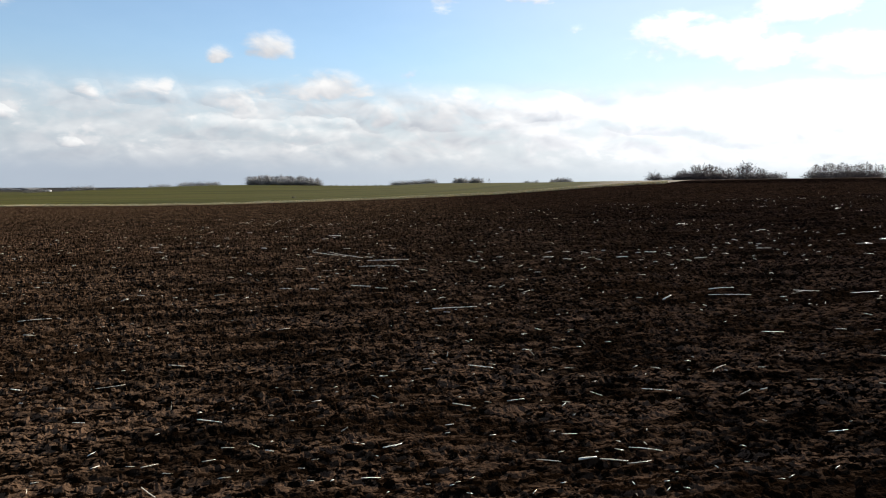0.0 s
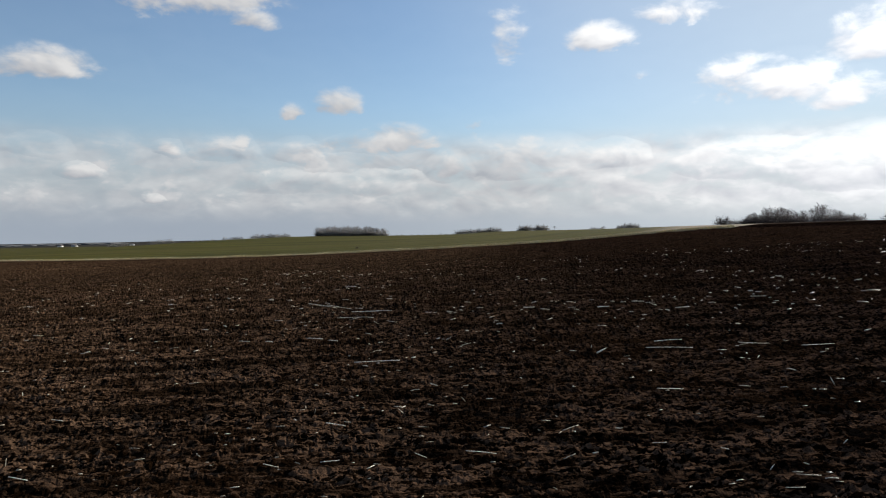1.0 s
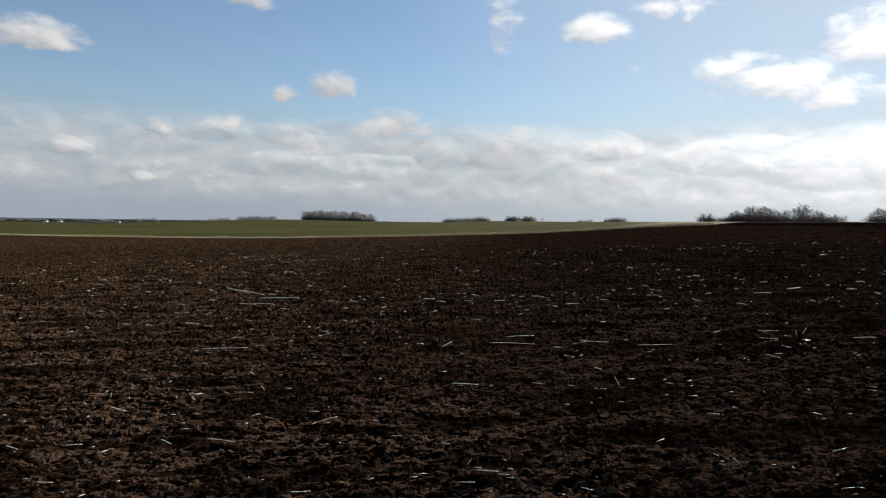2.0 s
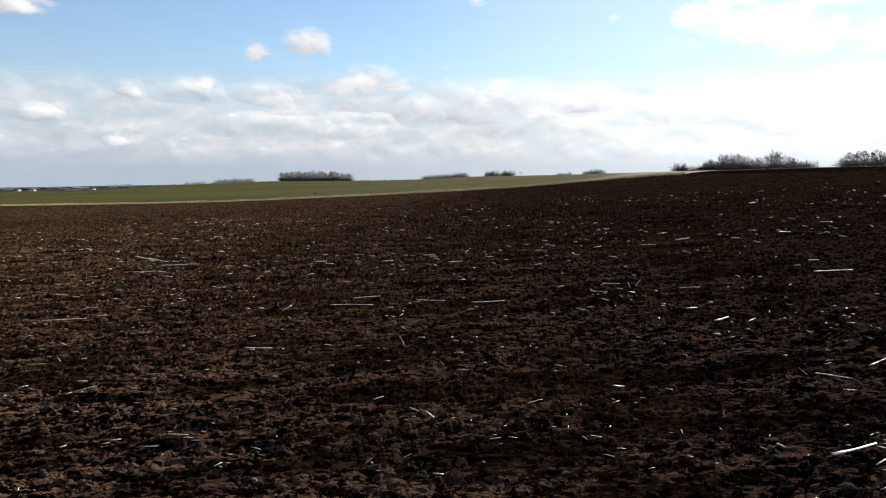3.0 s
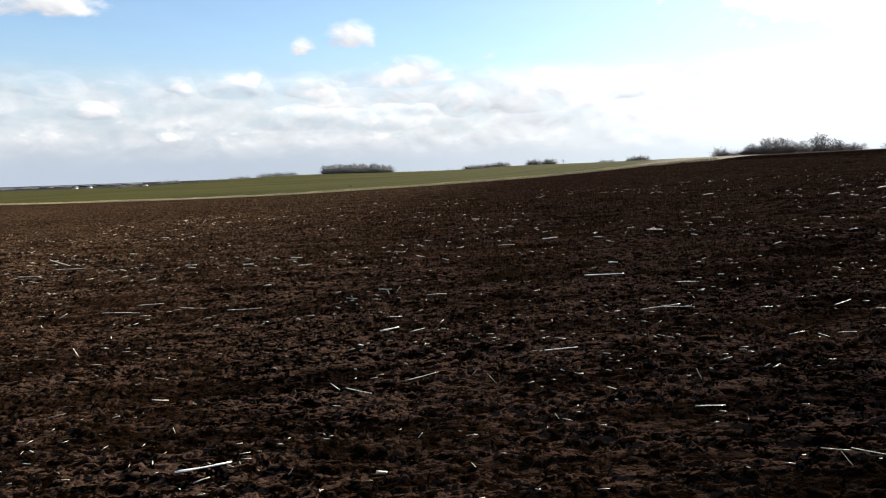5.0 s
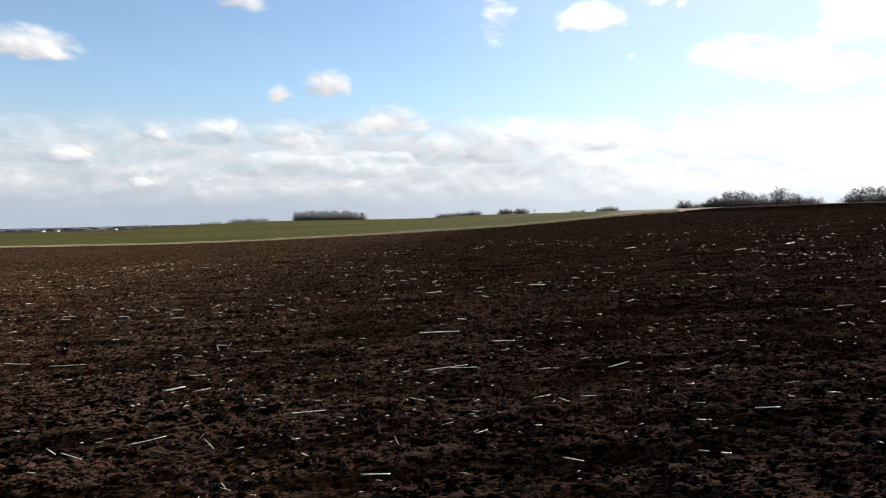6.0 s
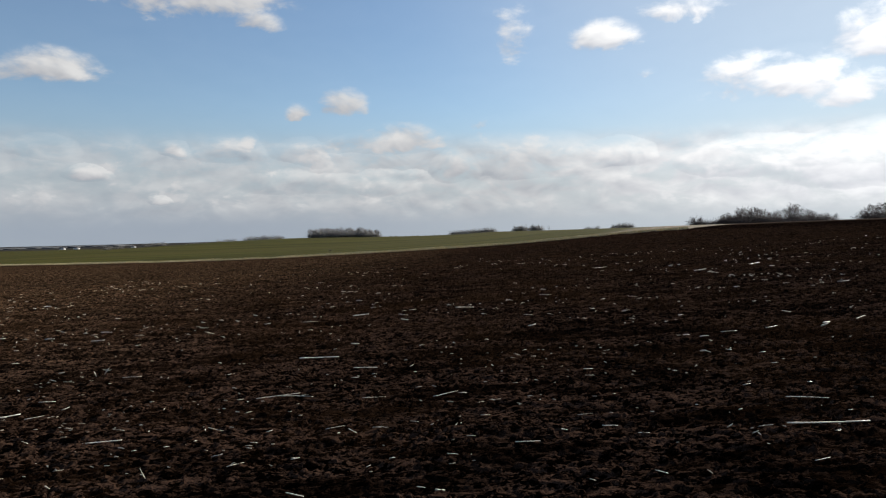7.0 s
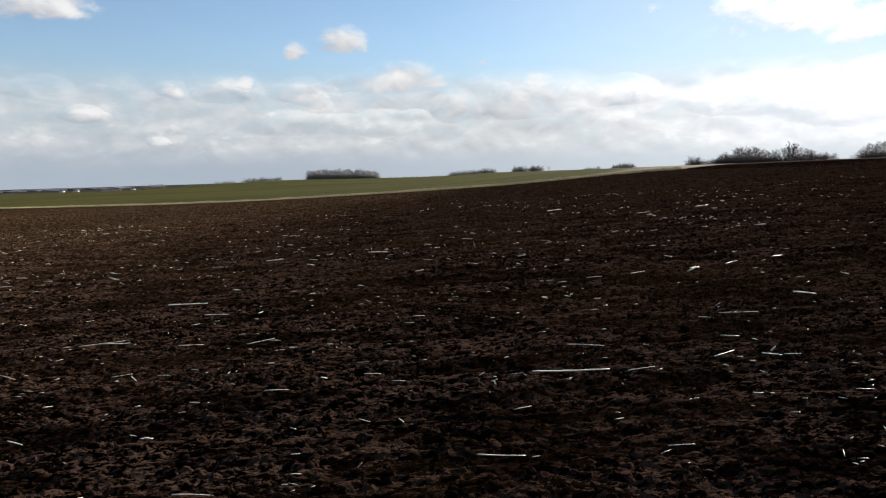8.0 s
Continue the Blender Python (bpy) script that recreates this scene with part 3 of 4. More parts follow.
for az, size in ((22.25, 1.1), (22.35, 1.25), (22.45, 1.15), (22.85, 0.5), (23.15, 0.7), (23.4, 0.75), (23.7, 0.7), (24.0, 0.85), (24.3, 0.9)):
    x, y = bearing(az, 256, (4.3, -0.3))
    stand(SCRUBS[int(az * 10) % 4], x, y, size, az * 50, group="scrub on the crest")

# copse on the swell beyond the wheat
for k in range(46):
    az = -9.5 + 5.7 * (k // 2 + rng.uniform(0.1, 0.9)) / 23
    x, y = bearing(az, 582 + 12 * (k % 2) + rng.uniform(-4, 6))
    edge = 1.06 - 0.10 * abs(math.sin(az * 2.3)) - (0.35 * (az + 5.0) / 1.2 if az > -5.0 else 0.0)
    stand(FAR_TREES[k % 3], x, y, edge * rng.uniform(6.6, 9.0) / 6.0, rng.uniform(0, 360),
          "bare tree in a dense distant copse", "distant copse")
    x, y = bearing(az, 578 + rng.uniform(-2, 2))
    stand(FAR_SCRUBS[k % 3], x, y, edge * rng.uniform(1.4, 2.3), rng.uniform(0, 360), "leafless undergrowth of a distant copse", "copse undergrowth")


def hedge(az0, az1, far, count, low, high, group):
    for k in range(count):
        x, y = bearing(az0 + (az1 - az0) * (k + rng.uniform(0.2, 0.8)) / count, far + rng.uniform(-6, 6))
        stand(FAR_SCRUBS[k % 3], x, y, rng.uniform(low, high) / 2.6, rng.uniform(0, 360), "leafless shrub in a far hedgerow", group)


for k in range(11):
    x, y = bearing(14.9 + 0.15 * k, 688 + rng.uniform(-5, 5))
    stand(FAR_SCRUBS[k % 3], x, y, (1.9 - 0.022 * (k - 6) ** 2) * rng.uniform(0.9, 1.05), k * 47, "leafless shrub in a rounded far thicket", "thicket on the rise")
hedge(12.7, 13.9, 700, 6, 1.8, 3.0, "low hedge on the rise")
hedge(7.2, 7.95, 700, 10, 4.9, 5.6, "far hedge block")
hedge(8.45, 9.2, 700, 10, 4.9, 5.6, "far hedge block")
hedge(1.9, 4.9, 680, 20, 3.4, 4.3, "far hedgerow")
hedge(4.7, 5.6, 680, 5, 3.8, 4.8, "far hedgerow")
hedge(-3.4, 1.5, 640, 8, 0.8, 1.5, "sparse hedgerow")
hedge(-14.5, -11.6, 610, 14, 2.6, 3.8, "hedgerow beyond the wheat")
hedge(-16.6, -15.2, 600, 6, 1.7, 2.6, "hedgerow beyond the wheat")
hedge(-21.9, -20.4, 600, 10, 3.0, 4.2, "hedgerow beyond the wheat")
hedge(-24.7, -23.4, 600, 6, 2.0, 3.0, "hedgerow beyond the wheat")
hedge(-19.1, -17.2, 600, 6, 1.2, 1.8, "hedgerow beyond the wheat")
x, y = bearing(9.9, 690)
stand(TREES[3], x, y, 0.75, 40, "lone bare tree on the far rise")
x, y = bearing(-6.6, 235)
stand(SCRUBS[1], x, y, 0.32, 15, "low dark bush alone in the wheat")
for template in TREES + SCRUBS + FAR_SCRUBS + FAR_TREES:
    for o in (*template.children, template):
        bpy.data.objects.remove(o)


def far_woods():
    """A long low wood on the skyline."""
    bm = bmesh.new()
    r = random.Random(4)
    for k in range(260):
        x, y = bearing(-36 + 12 * r.random() ** 0.8, 2500 + r.uniform(-60, 60))
        z = float(land(np.array([x]), np.array([y]))[0])
        m = Matrix.Translation((x, y, z + 1)) @ Matrix.Diagonal((r.uniform(24, 60), 10, r.uniform(3, 5), 1))
        for v in bmesh.ops.create_icosphere(bm, subdivisions=1, radius=1, matrix=m)["verts"]:
            v.co += Vector((r.uniform(-3, 3), 0, r.uniform(-1.5, 1.5)))
    tagged(part("distant_wood", bm, HAZY_WOOD), "low leafless wood on the horizon", "wood", kind="stuff")


far_woods()


def white_house(az, far, w, h):
    house = new("farm_building")
    house.matrix_world = pose(*bearing(az, far), 0, 0, 0, az)
    house.location.z = float(land(np.array([house.location.x]), np.array([house.location.y]))[0])
    bm = bmesh.new()
    bmesh.ops.create_cube(bm, size=1, matrix=Matrix.Translation((0, 0, h / 2)) @ Matrix.Diagonal((w, 8, h, 1)))
    part("wall", bm, WALL_WHITE, house, "white rendered wall")
    bm = bmesh.new()
    bmesh.ops.create_cube(bm, size=1, matrix=Matrix.Translation((0, 0, h + 0.9)) @ Matrix.Diagonal((w + 0.8, 9, 1.8, 1)))
    for v in bm.verts:
        if v.co.z > h + 1:
            v.co.y *= 0.05
    part("roof", bm, ROOF, house, "grey pitched roof")
    tagged(house, "small white farm building far off on the plain", "building", "distant farm")


white_house(-27.7, 1500, 6, 2.2)
white_house(-26.8, 1500, 8, 1.9)
white_house(-23.0, 1400, 5, 1.4)


# ---- dry grass along the field's edge ----
def verge_grass():
    r = np.random.RandomState(5)
    verts, tris = [], []
    x = r.uniform(-175, 66, 26000)
    depth = np.abs(r.normal(0, 1.0, len(x)))
    y = field_edge(x) + 1.6 * depth - 0.2
    z = land(x, y)
    h = r.uniform(0.2, 0.5, len(x)) * (0.6 + 0.7 * value_noise(x, y, 6.0, 91))
    a, w = r.uniform(0, np.pi, len(x)), r.uniform(0.03, 0.09, len(x))
    dx, dy = np.cos(a) * w, np.sin(a) * w
    lean = r.uniform(-0.12, 0.12, (2, len(x)))
    p = np.stack([np.stack([x - dx, y - dy, z - 0.03], 1), np.stack([x + dx, y + dy, z - 0.03], 1),
                  np.stack([x + lean[0], y + lean[1], z + h], 1)], 1).reshape(-1, 3)
    me = mesh_from_arrays("dry_grass_verge", p, np.arange(len(p)).reshape(-1, 3))
    me.materials.append(VERGE)
    tagged(new("dry_grass_verge", me), "strip of dry pale grass along the wheat", "grass", kind="stuff")


verge_grass()


# ---- clods and straw on the ploughed land ----
def resting_z(x, y, length, turn):
    f = np.linspace(-0.5, 0.5, 13)
    px, py = x + f * length * math.cos(turn), y + f * length * math.sin(turn)
    h = land(px, py) + tilth(px, py) * relief(py)
    tilt = (h[7:].max() - h[:6].max()) / max(length * 0.7, 0.05)
    most = 0.06 if length > 0.15 else 0.22
    tilt = max(-most, min(most, tilt))
    lift = 0.2 * h.mean() + 0.8 * (h - f * length * tilt).max()
    return lift, tilt


def stalk_mesh(bm, r, length, radius, m):
    """A broken piece of maize stalk with its knots, or a shred of leaf."""
    count = max(3, min(9, int(length / 0.05)))
    bend, sway = r.uniform(-0.02, 0.02) * length, r.uniform(-0.01, 0.015) * length
    path, radii = [], []
    for k in range(count + 1):
        f = k / count
        arch = 4 * f * (1 - f)
        path.append(m @ Vector(((f - 0.5) * length, bend * arch, sway * arch)))
        radii.append(radius * (1.0 - 0.35 * f) * (1.18 if k % 3 == 1 else 1.0) * r.uniform(0.88, 1.1))
    tube(bm, path, radii, 6, 0.6)


def stalk(x, y, length, degrees, radius, rise=0):
    """One piece of stalk, lying across the clods, or standing out of them by rise degrees."""
    r = random.Random(int(x * 971 + y * 377))
    bm = bmesh.new()
    stalk_mesh(bm, r, length, radius, Matrix.Identity(4))
    ob = part("maize_stalk", bm, STALK if length > 0.16 else STRAW)
    if rise:
        foot = resting_z(x, y, 0.1, 0)[0]
        ob.matrix_world = pose(x, y, foot + 0.46 * length * math.sin(radians(rise)), 0, -rise, degrees)
        return tagged(ob, "dry maize straw sticking up out of the soil", "straw", "maize stalks")
    lift, tilt = resting_z(x, y, length, radians(degrees))
    ob.matrix_world = pose(x, y, lift + radius * 0.8 + 0.004, 0, -math.degrees(math.atan(tilt)), degrees)
    if radius > 0.009 and length < 0.3:
        return tagged(ob, "thick pale stump of maize stalk on soil", "straw", "maize stalks")
    return tagged(ob, "long pale dry maize stalk lying on the soil" if length > 0.3 else "short broken piece of dry maize straw on soil",
                  "straw", "maize stalks")


stalk(-4.22, 9.46, 0.38, 22, 0.0051)
stalk(-2.80, 5.91, 0.10, -20, 0.0056)
stalk(-2.70, 19.57, 0.19, 138, 0.0136)
stalk(-2.11, 19.13, 0.19, 138, 0.0136)
stalk(-2.06, 5.83, 0.26, 14, 0.0032)
stalk(-1.93, 4.89, 0.11, -25, 0.0030)
stalk(-1.75, 3.84, 0.04, 9, 0.0030)
stalk(-1.68, 6.43, 0.20, -32, 0.0037)
stalk(-1.43, 18.44, 0.07, 42, 0.0136)
stalk(-1.39, 5.16, 0.07, 0, 0.0030, 81)
stalk(-1.21, 18.05, 0.17, 0, 0.0120, 23)
stalk(-1.20, 11.08, 0.24, -35, 0.0076)
stalk(-1.19, 3.95, 0.10, 42, 0.0030)
stalk(-1.11, 3.65, 0.12, -39, 0.0030)
stalk(-1.06, 3.83, 0.06, -16, 0.0030)
stalk(-1.02, 4.68, 0.20, -27, 0.0035)
stalk(-0.95, 23.63, 0.53, 138, 0.0136)
stalk(-0.88, 16.57, 0.81, -42, 0.0112)
stalk(-0.80, 4.13, 0.09, -24, 0.0030)
stalk(-0.75, 10.80, 0.18, -42, 0.0072)
stalk(-0.64, 4.13, 0.07, 180, 0.0030, 23)
stalk(-0.33, 15.92, 0.85, -42, 0.0108)
stalk(-0.12, 4.40, 0.05, 0, 0.0030, 30)
stalk(-0.04, 10.70, 0.40, -42, 0.0073)
stalk(0.04, 3.56, 0.12, 28, 0.0030)
stalk(0.14, 15.68, 0.25, -42, 0.0105)
stalk(0.17, 4.01, 0.12, 15, 0.0051)
stalk(0.21, 13.62, 0.63, -18, 0.0093)
stalk(0.22, 22.70, 0.08, 138, 0.0136)
stalk(0.24, 5.76, 0.08, -42, 0.0033)
stalk(0.27, 10.47, 0.24, -42, 0.0060)
stalk(0.36, 14.83, 0.69, -19, 0.0101)
stalk(0.63, 13.29, 0.22, -41, 0.0090)
stalk(0.66, 14.58, 0.58, -14, 0.0098)
stalk(0.67, 4.65, 0.13, -28, 0.0046)
stalk(0.74, 6.03, 0.04, 0, 0.0035, 81)
stalk(0.97, 5.64, 0.24, -41, 0.0042)
stalk(1.01, 3.63, 0.15, -42, 0.0030)
stalk(1.06, 4.69, 0.13, 8, 0.0030)
stalk(1.10, 8.33, 0.55, -4, 0.0048)
stalk(1.21, 3.57, 0.10, -15, 0.0101)
stalk(1.23, 3.99, 0.11, 6, 0.0030)
stalk(1.34, 3.52, 0.15, -13, 0.0047)
stalk(1.47, 3.49, 0.14, 6, 0.0030)
stalk(1.48, 5.94, 0.07, 180, 0.0035, 46)
stalk(1.57, 3.65, 0.18, -21, 0.0030)
stalk(1.67, 4.78, 0.09, -25, 0.0030)
stalk(1.68, 5.47, 0.09, -32, 0.0033)
stalk(1.77, 13.99, 0.28, -23, 0.0096)
stalk(1.93, 10.09, 0.04, 138, 0.0059)
stalk(2.00, 9.88, 0.08, 0, 0.0058, 30)
stalk(2.03, 6.21, 0.06, 180, 0.0035, 49)
stalk(2.08, 4.68, 0.21, -13, 0.0030)
stalk(2.17, 13.64, 0.20, -42, 0.0093)
stalk(2.54, 3.99, 0.08, -2, 0.0030)
stalk(2.64, 4.49, 0.09, 0, 0.0030, 24)
stalk(2.77, 5.09, 0.15, 24, 0.0031)
stalk(2.79, 3.73, 0.12, -4, 0.0030)
stalk(2.82, 12.29, 0.12, 42, 0.0085)
stalk(2.87, 4.59, 0.11, -2, 0.0046)
stalk(2.99, 3.85, 0.07, -14, 0.0030)
stalk(3.13, 5.10, 0.05, -20, 0.0031)
stalk(3.30, 4.70, 0.10, -42, 0.0030)
stalk(3.64, 4.44, 0.05, -21, 0.0030)
stalk(3.65, 13.48, 0.22, 16, 0.0096)
stalk(3.68, 8.37, 0.07, 0, 0.0048, 81)
stalk(3.73, 3.74, 0.10, -14, 0.0030)
stalk(3.77, 4.08, 0.04, 0, 0.0030, 53)
stalk(3.80, 8.35, 0.13, 0, 0.0133, 28)
stalk(3.86, 3.84, 0.13, -10, 0.0030)
stalk(3.87, 12.91, 0.17, -7, 0.0088)
stalk(3.88, 6.17, 0.25, 7, 0.0046)
stalk(4.05, 8.14, 0.07, -42, 0.0047)
stalk(4.21, 3.39, 0.05, 38, 0.0030)
stalk(4.42, 14.72, 0.12, 42, 0.0103)
stalk(4.42, 4.43, 0.04, 0, 0.0030, 47)
stalk(4.60, 8.28, 0.54, -8, 0.0048)
stalk(4.77, 8.82, 0.36, -0, 0.0050)
stalk(4.97, 12.96, 0.21, -8, 0.0117)
stalk(5.04, 3.26, 0.04, 0, 0.0030, 38)
stalk(5.06, 4.35, 0.08, 32, 0.0036)
stalk(5.23, 5.97, 0.09, 180, 0.0037, 60)
stalk(5.25, 3.35, 0.05, 0, 0.0030, 30)
stalk(5.31, 4.08, 0.09, 180, 0.0030, 25)
stalk(5.40, 4.00, 0.07, 180, 0.0034, 41)
stalk(5.59, 8.22, 0.35, -4, 0.0050)
stalk(5.72, 5.03, 0.12, 2, 0.0031)
stalk(5.80, 13.58, 0.24, -3, 0.0095)
stalk(5.89, 5.07, 0.04, -42, 0.0032)
stalk(5.91, 12.93, 0.12, -42, 0.0088)
stalk(6.01, 8.29, 0.05, -42, 0.0048)
stalk(6.09, 4.08, 0.13, 3, 0.0030)
stalk(6.23, 12.32, 0.26, 4, 0.0088)
stalk(6.29, 8.09, 0.43, 7, 0.0047)
stalk(6.32, 3.39, 0.06, -39, 0.0030)
stalk(6.48, 4.98, 0.11, 9, 0.0031)
stalk(6.74, 4.32, 0.12, 29, 0.0048)
stalk(7.05, 4.18, 0.05, -42, 0.0030)
stalk(7.14, 3.56, 0.04, 180, 0.0030, 73)
stalk(7.38, 8.88, 0.08, 2, 0.0103)
stalk(7.46, 4.91, 0.04, 180, 0.0031, 22)
stalk(7.54, 2.95, 0.30, 16, 0.0095)
stalk(7.58, 2.80, 0.09, 23, 0.0042)
stalk(7.68, 8.09, 0.23, -42, 0.0050)
stalk(7.97, 13.13, 0.27, -31, 0.0093)
stalk(7.99, 8.22, 0.08, -42, 0.0050)
stalk(8.05, 8.82, 0.24, -33, 0.0053)
stalk(8.05, 2.82, 0.04, 0, 0.0030, 52)
stalk(8.06, 4.29, 0.09, 180, 0.0030, 37)
stalk(8.08, 5.69, 0.06, -42, 0.0094)
stalk(8.13, 8.29, 0.08, 180, 0.0050, 68)
stalk(8.14, 3.89, 0.08, -11, 0.0030)
stalk(8.24, 4.22, 0.23, -28, 0.0036)
stalk(8.26, 8.34, 0.11, 0, 0.0052, 55)
stalk(8.32, 6.81, 0.17, 26, 0.0042)
stalk(8.32, 6.11, 0.21, 31, 0.0101)
stalk(8.54, 2.79, 0.06, 7, 0.0105)
stalk(8.60, 6.07, 0.18, 42, 0.0039)
stalk(8.70, 4.42, 0.28, 31, 0.0030)
stalk(8.72, 2.80, 0.04, -32, 0.0030)
stalk(8.73, 3.22, 0.04, 0, 0.0041, 49)
stalk(8.77, 7.93, 0.26, -9, 0.0048)
stalk(9.09, 5.07, 0.06, 180, 0.0033, 23)
stalk(9.10, 4.44, 0.05, 0, 0.0030, 47)
stalk(9.22, 4.24, 0.11, 180, 0.0030, 49)
stalk(9.56, 3.38, 0.04, 180, 0.0030, 52)
stalk(9.63, 5.00, 0.04, -42, 0.0032)
stalk(9.69, 8.58, 0.08, -17, 0.0052)
stalk(9.82, 4.93, 0.32, 4, 0.0055)
stalk(9.96, 8.60, 0.14, -17, 0.0052)
stalk(9.99, 3.79, 0.06, -30, 0.0045)
stalk(10.02, 7.89, 0.12, 42, 0.0050)
stalk(10.49, 3.37, 0.18, -5, 0.0043)
stalk(10.60, 3.87, 0.08, 180, 0.0030, 63)
stalk(10.69, 2.68, 0.05, -12, 0.0054)
stalk(10.74, 5.03, 0.15, -21, 0.0033)
stalk(10.81, 2.48, 0.09, 180, 0.0030, 52)
stalk(10.87, 2.68, 0.14, -20, 0.0030)
stalk(10.97, 4.33, 0.09, 3, 0.0030)
stalk(11.02, 2.60, 0.21, -40, 0.0030)
stalk(11.03, 6.13, 0.44, 14, 0.0051)
stalk(11.03, 8.61, 0.54, -0, 0.0106)
stalk(11.05, 13.72, 0.35, 20, 0.0096)
stalk(11.10, 9.58, 0.08, -42, 0.0090)
stalk(11.16, 4.08, 0.04, 0, 0.0050, 28)
stalk(11.22, 6.13, 0.32, 1, 0.0040)
stalk(11.40, 9.67, 0.14, -28, 0.0123)
stalk(11.73, 3.46, 0.13, -20, 0.0043)
stalk(11.75, 6.94, 0.04, -42, 0.0058)
stalk(11.78, 4.91, 0.17, 21, 0.0033)
stalk(11.78, 7.54, 0.31, 13, 0.0048)
stalk(11.89, 2.36, 0.06, 180, 0.0033, 35)
stalk(11.94, 4.78, 0.10, -42, 0.0033)
stalk(12.02, 5.90, 0.24, 21, 0.0039)
stalk(12.02, 12.54, 0.14, 7, 0.0088)
stalk(12.16, 4.85, 0.14, -23, 0.0033)
stalk(12.53, 3.39, 0.06, -27, 0.0030)
stalk(12.63, 2.51, 0.05, 41, 0.0045)
stalk(12.65, 3.34, 0.06, -8, 0.0098)
stalk(12.72, 5.91, 0.29, 33, 0.0040)
stalk(13.23, 13.73, 0.43, 30, 0.0126)
stalk(13.26, 2.39, 0.22, -9, 0.0030)
stalk(13.29, 4.09, 0.18, -4, 0.0050)
stalk(13.58, 3.28, 0.04, -15, 0.0053)
stalk(13.60, 4.34, 0.05, 6, 0.0053)
stalk(13.68, 2.85, 0.06, -21, 0.0049)
stalk(13.86, 4.81, 0.13, -31, 0.0033)
stalk(13.97, 4.41, 0.13, 9, 0.0031)
stalk(14.02, 3.33, 0.08, -15, 0.0030)
stalk(14.07, 2.51, 0.07, 0, 0.0030, 51)
stalk(14.19, 10.37, 0.14, 22, 0.0076)
stalk(14.19, 4.28, 0.12, 3, 0.0030)
stalk(14.26, 3.19, 0.04, 180, 0.0042, 36)
stalk(14.28, 6.62, 0.13, 23, 0.0057)
stalk(14.82, 4.23, 0.05, 0, 0.0030, 33)
stalk(14.82, 2.61, 0.26, -10, 0.0045)
stalk(14.89, 3.97, 0.05, 0, 0.0030, 23)
stalk(15.00, 2.60, 0.04, 11, 0.0030)
stalk(15.02, 3.34, 0.12, 18, 0.0030)
stalk(15.09, 4.21, 0.13, -19, 0.0030)
stalk(15.42, 8.06, 0.13, -42, 0.0052)
stalk(15.46, 4.06, 0.56, -10, 0.0097)
stalk(15.72, 6.97, 0.09, 180, 0.0046, 23)
stalk(15.74, 4.87, 0.32, -26, 0.0044)
stalk(15.75, 7.19, 0.06, -42, 0.0125)
stalk(15.78, 2.63, 0.14, -26, 0.0030)
stalk(15.84, 8.50, 0.45, -4, 0.0054)
stalk(15.97, 4.03, 0.22, 12, 0.0030)
stalk(16.22, 4.80, 0.07, -11, 0.0033)
stalk(16.52, 3.28, 0.13, -6, 0.0043)
stalk(16.59, 4.03, 0.04, -42, 0.0030)
stalk(16.65, 8.60, 0.22, -1, 0.0055)
stalk(16.69, 4.30, 0.23, 30, 0.0053)
stalk(16.74, 4.01, 0.04, -42, 0.0030)
stalk(16.93, 4.77, 0.15, -11, 0.0058)
stalk(16.99, 4.16, 0.14, -28, 0.0052)
stalk(17.06, 4.29, 0.05, 0, 0.0102, 49)
stalk(17.06, 5.60, 0.18, -2, 0.0038)
stalk(17.11, 4.09, 0.13, 5, 0.0030)
stalk(17.15, 3.27, 0.13, 9, 0.0030)
stalk(17.27, 8.66, 0.27, 32, 0.0056)
stalk(17.34, 5.57, 0.35, -15, 0.0038)
stalk(18.02, 8.69, 0.11, 0, 0.0148, 21)
stalk(18.12, 8.82, 0.23, 42, 0.0151)
stalk(18.34, 6.27, 0.22, -22, 0.0112)
stalk(18.71, 8.99, 0.37, 42, 0.0057)
stalk(19.03, 26.27, 0.85, 42, 0.0136)
stalk(19.16, 8.98, 0.07, 6, 0.0057)
stalk(19.41, 9.08, 0.25, 31, 0.0058)
stalk(20.99, 21.10, 0.48, 22, 0.0136)
stalk(23.45, 22.70, 0.81, -138, 0.0136)


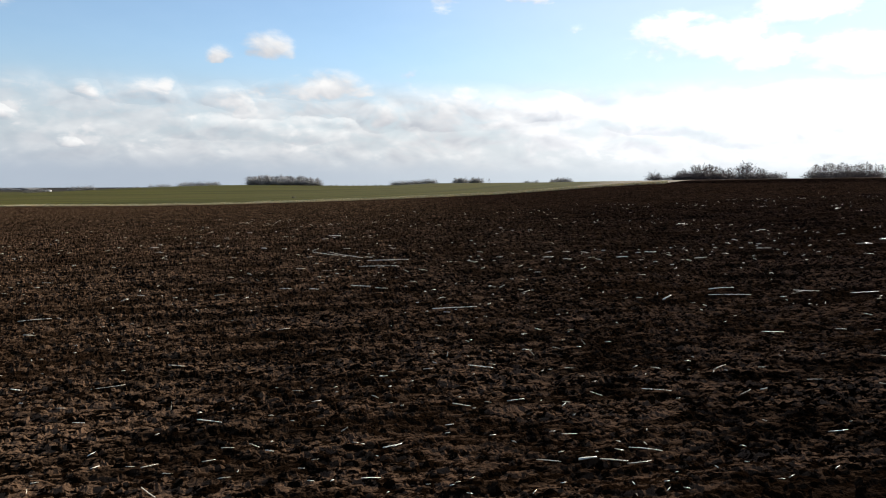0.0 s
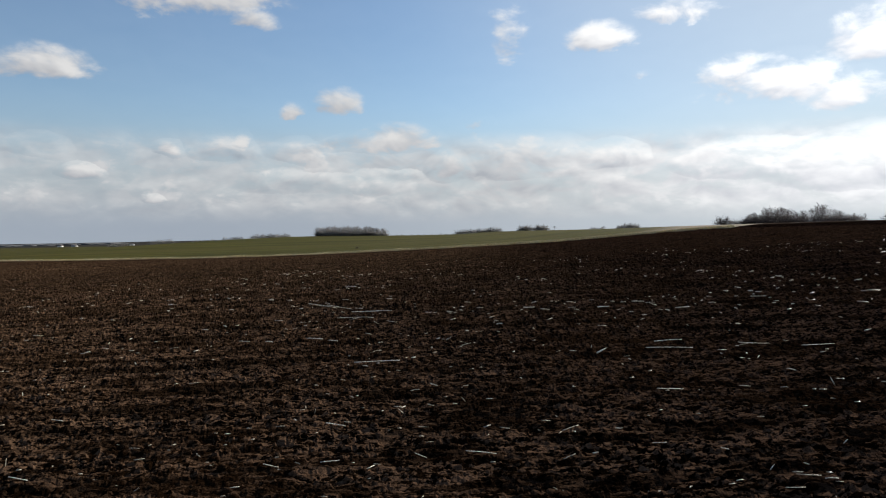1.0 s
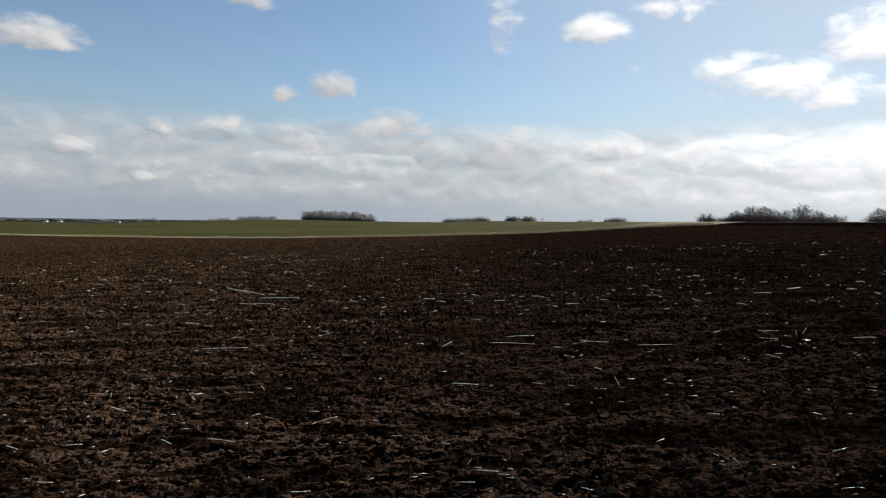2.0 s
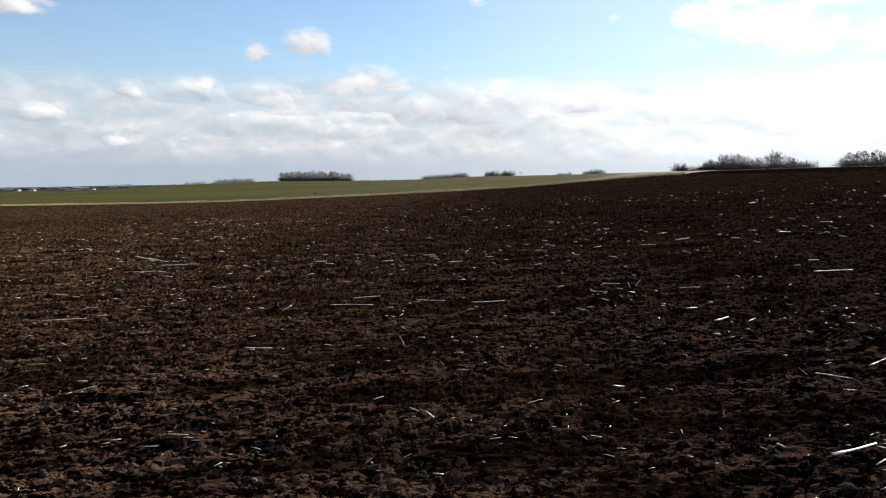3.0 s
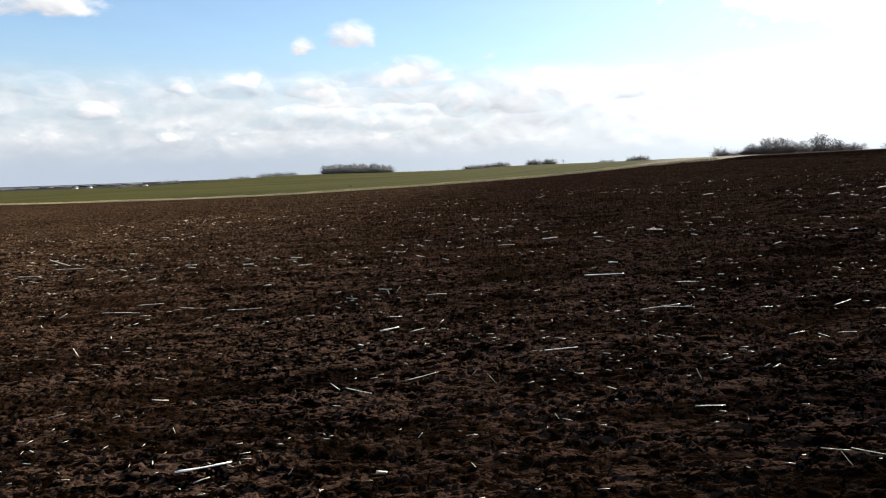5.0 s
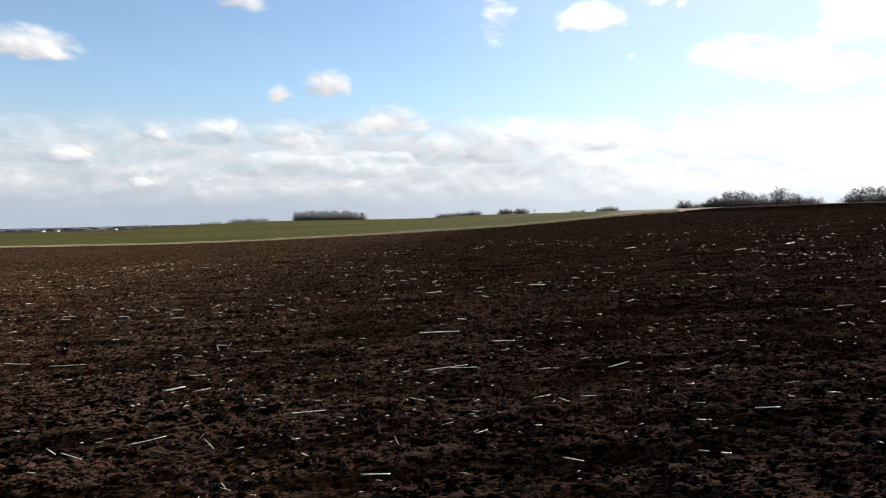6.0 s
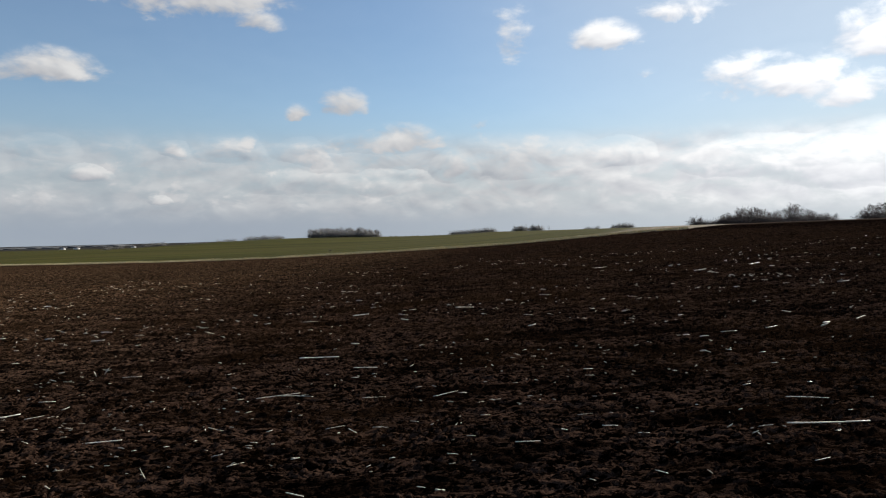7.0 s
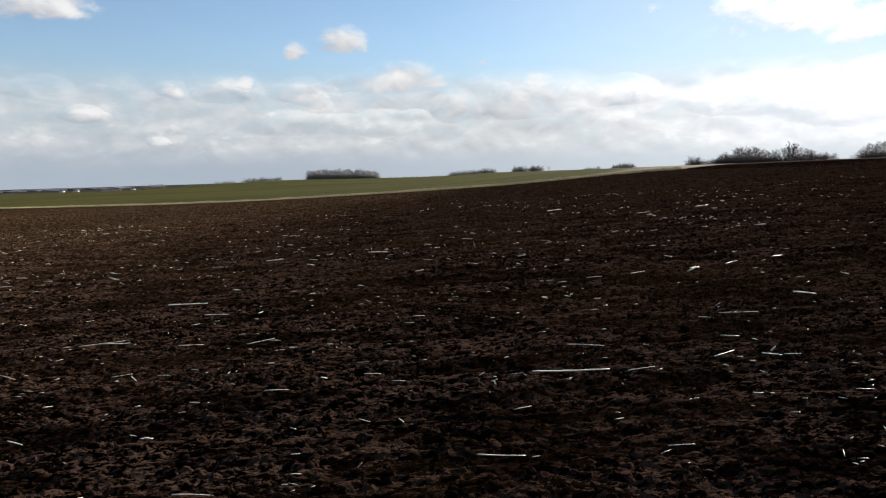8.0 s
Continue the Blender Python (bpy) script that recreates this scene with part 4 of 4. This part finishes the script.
def straw_litter():
    """The many small shreds, joined."""
    r = np.random.RandomState(9)
    n = 12000
    y = 2.2 + 42 * r.random_sample(n) ** 1.55
    x = 7.3 + 0.05 * y + r.uniform(-1, 1, n) * (9.5 + 0.72 * y)
    keep = (value_noise(x, y, 2.2, 101) + 0.5 * value_noise(x, y, 0.6, 102) > 0.50 + 0.42 * np.clip((y - 9) / 16, 0, 1)) & (tilth(x, y) > -0.012)
    x, y = x[keep], y[keep]
    fine_count = len(x)
    yw = 13 + 40 * r.random_sample(260) ** 1.1
    x, y = np.append(x, 7.3 + 0.05 * yw + r.uniform(-1, 1, 260) * (9.5 + 0.72 * yw)), np.append(y, yw)
    yb = r.uniform(-12, 1.8, 900)
    x, y = np.append(r.uniform(-9, 23, 900), x), np.append(yb, y)
    fine_count += 900
    n = len(x)
    length = 0.02 + (0.05 + 0.10 * np.clip((y - 4) / 8, 0, 1)) * r.random_sample(n) ** 2.8 + 0.0012 * y
    width = np.minimum(r.uniform(0.0010, 0.0024, n) + 0.00025 * y, 0.0075)
    broad = np.arange(n) >= fine_count
    length = np.where(broad, 0.05 + 0.3 * r.random_sample(n) ** 3.5, length)
    width = np.where(broad, r.uniform(0.003, 0.0075, n), width)
    turn = np.where(r.random_sample(n) < 0.5, r.normal(0, 0.5, n), r.uniform(0, np.pi, n))
    rise = r.normal(0, 0.10, n)
    z = land(x, y) + tilth(x, y) * np.clip((75 - y) / 30, 0, 1) * np.clip((y - 1.3) / 0.7, 0, 1) * relief(y) + 0.012
    ax = np.stack([np.cos(turn) * np.cos(rise), np.sin(turn) * np.cos(rise), np.sin(rise)], 1) * (length / 2)[:, None]
    side = np.stack([-np.sin(turn), np.cos(turn), 0 * turn], 1) * width[:, None]
    up = np.stack([0 * x, 0 * x, width * 0.8], 1)
    c = np.stack([x, y, z + np.abs(ax[:, 2]) * 0.7], 1)
    bow = np.stack([0 * x, 0 * x, r.uniform(0, 0.03, n) * length], 1)
    ring = lambda p, s: [p - side * s, p - up * s, p + side * s, p + up * s]
    p = np.stack(ring(c - ax, 0.8) + ring(c + bow, 1.0) + ring(c + ax, 0.5), 1).reshape(-1, 3)
    o = (np.arange(n) * 12)[:, None]
    faces = []
    for a, b in ((0, 4), (4, 8)):
        for j in range(4):
            faces.append(o + np.array([[a + j, a + (j + 1) % 4, b + (j + 1) % 4, b + j]]))
    faces += [o + np.array([[3, 2, 1, 0]]), o + np.array([[8, 9, 10, 11]])]
    me = mesh_from_arrays("straw_litter", p, np.concatenate(faces))
    me.materials.append(STRAW)
    tagged(new("straw_litter", me), "scattered shreds of pale dry straw on soil", "straw", kind="stuff")


straw_litter()


def soil_clods():
    """Loose lumps of earth lying on the tilth, joined."""
    r = np.random.RandomState(3)
    bm = bmesh.new()
    bmesh.ops.create_icosphere(bm, subdivisions=2, radius=1)
    bm.verts.ensure_lookup_table()
    unit = np.array([v.co[:] for v in bm.verts])
    faces = np.array([[v.index for v in f.verts] for f in bm.faces])
    bm.free()
    n = 2400
    y = 2.0 + 12 * r.random_sample(n) ** 1.6
    x = 7.3 + r.uniform(-1, 1, n) * (9.5 + 0.7 * y)
    size = 0.008 + 0.034 * r.random_sample(n) ** 3
    z = land(x, y) + tilth(x, y) * relief(y) + size * 0.1
    verts = []
    for k in range(n):
        s = unit * (1 + 0.28 * np.sin(unit @ r.normal(0, 2.2, 3) + r.uniform(0, 6))[:, None] + r.normal(0, 0.14, (len(unit), 1)))
        a = r.uniform(0, 6.28)
        s = s * np.array([1.25, 0.95, 0.75]) * size[k]
        s = np.stack([s[:, 0] * np.cos(a) - s[:, 1] * np.sin(a), s[:, 0] * np.sin(a) + s[:, 1] * np.cos(a), s[:, 2]], 1)
        verts.append(s + (x[k], y[k], z[k]))
    f = (np.arange(n) * len(unit))[:, None, None] + faces[None]
    me = mesh_from_arrays("soil_clods", np.concatenate(verts), f.reshape(-1, 3))
    me.materials.append(SOIL)
    tagged(new("soil_clods", me), "loose crumbling clods of dark earth", "soil", kind="stuff")


soil_clods()
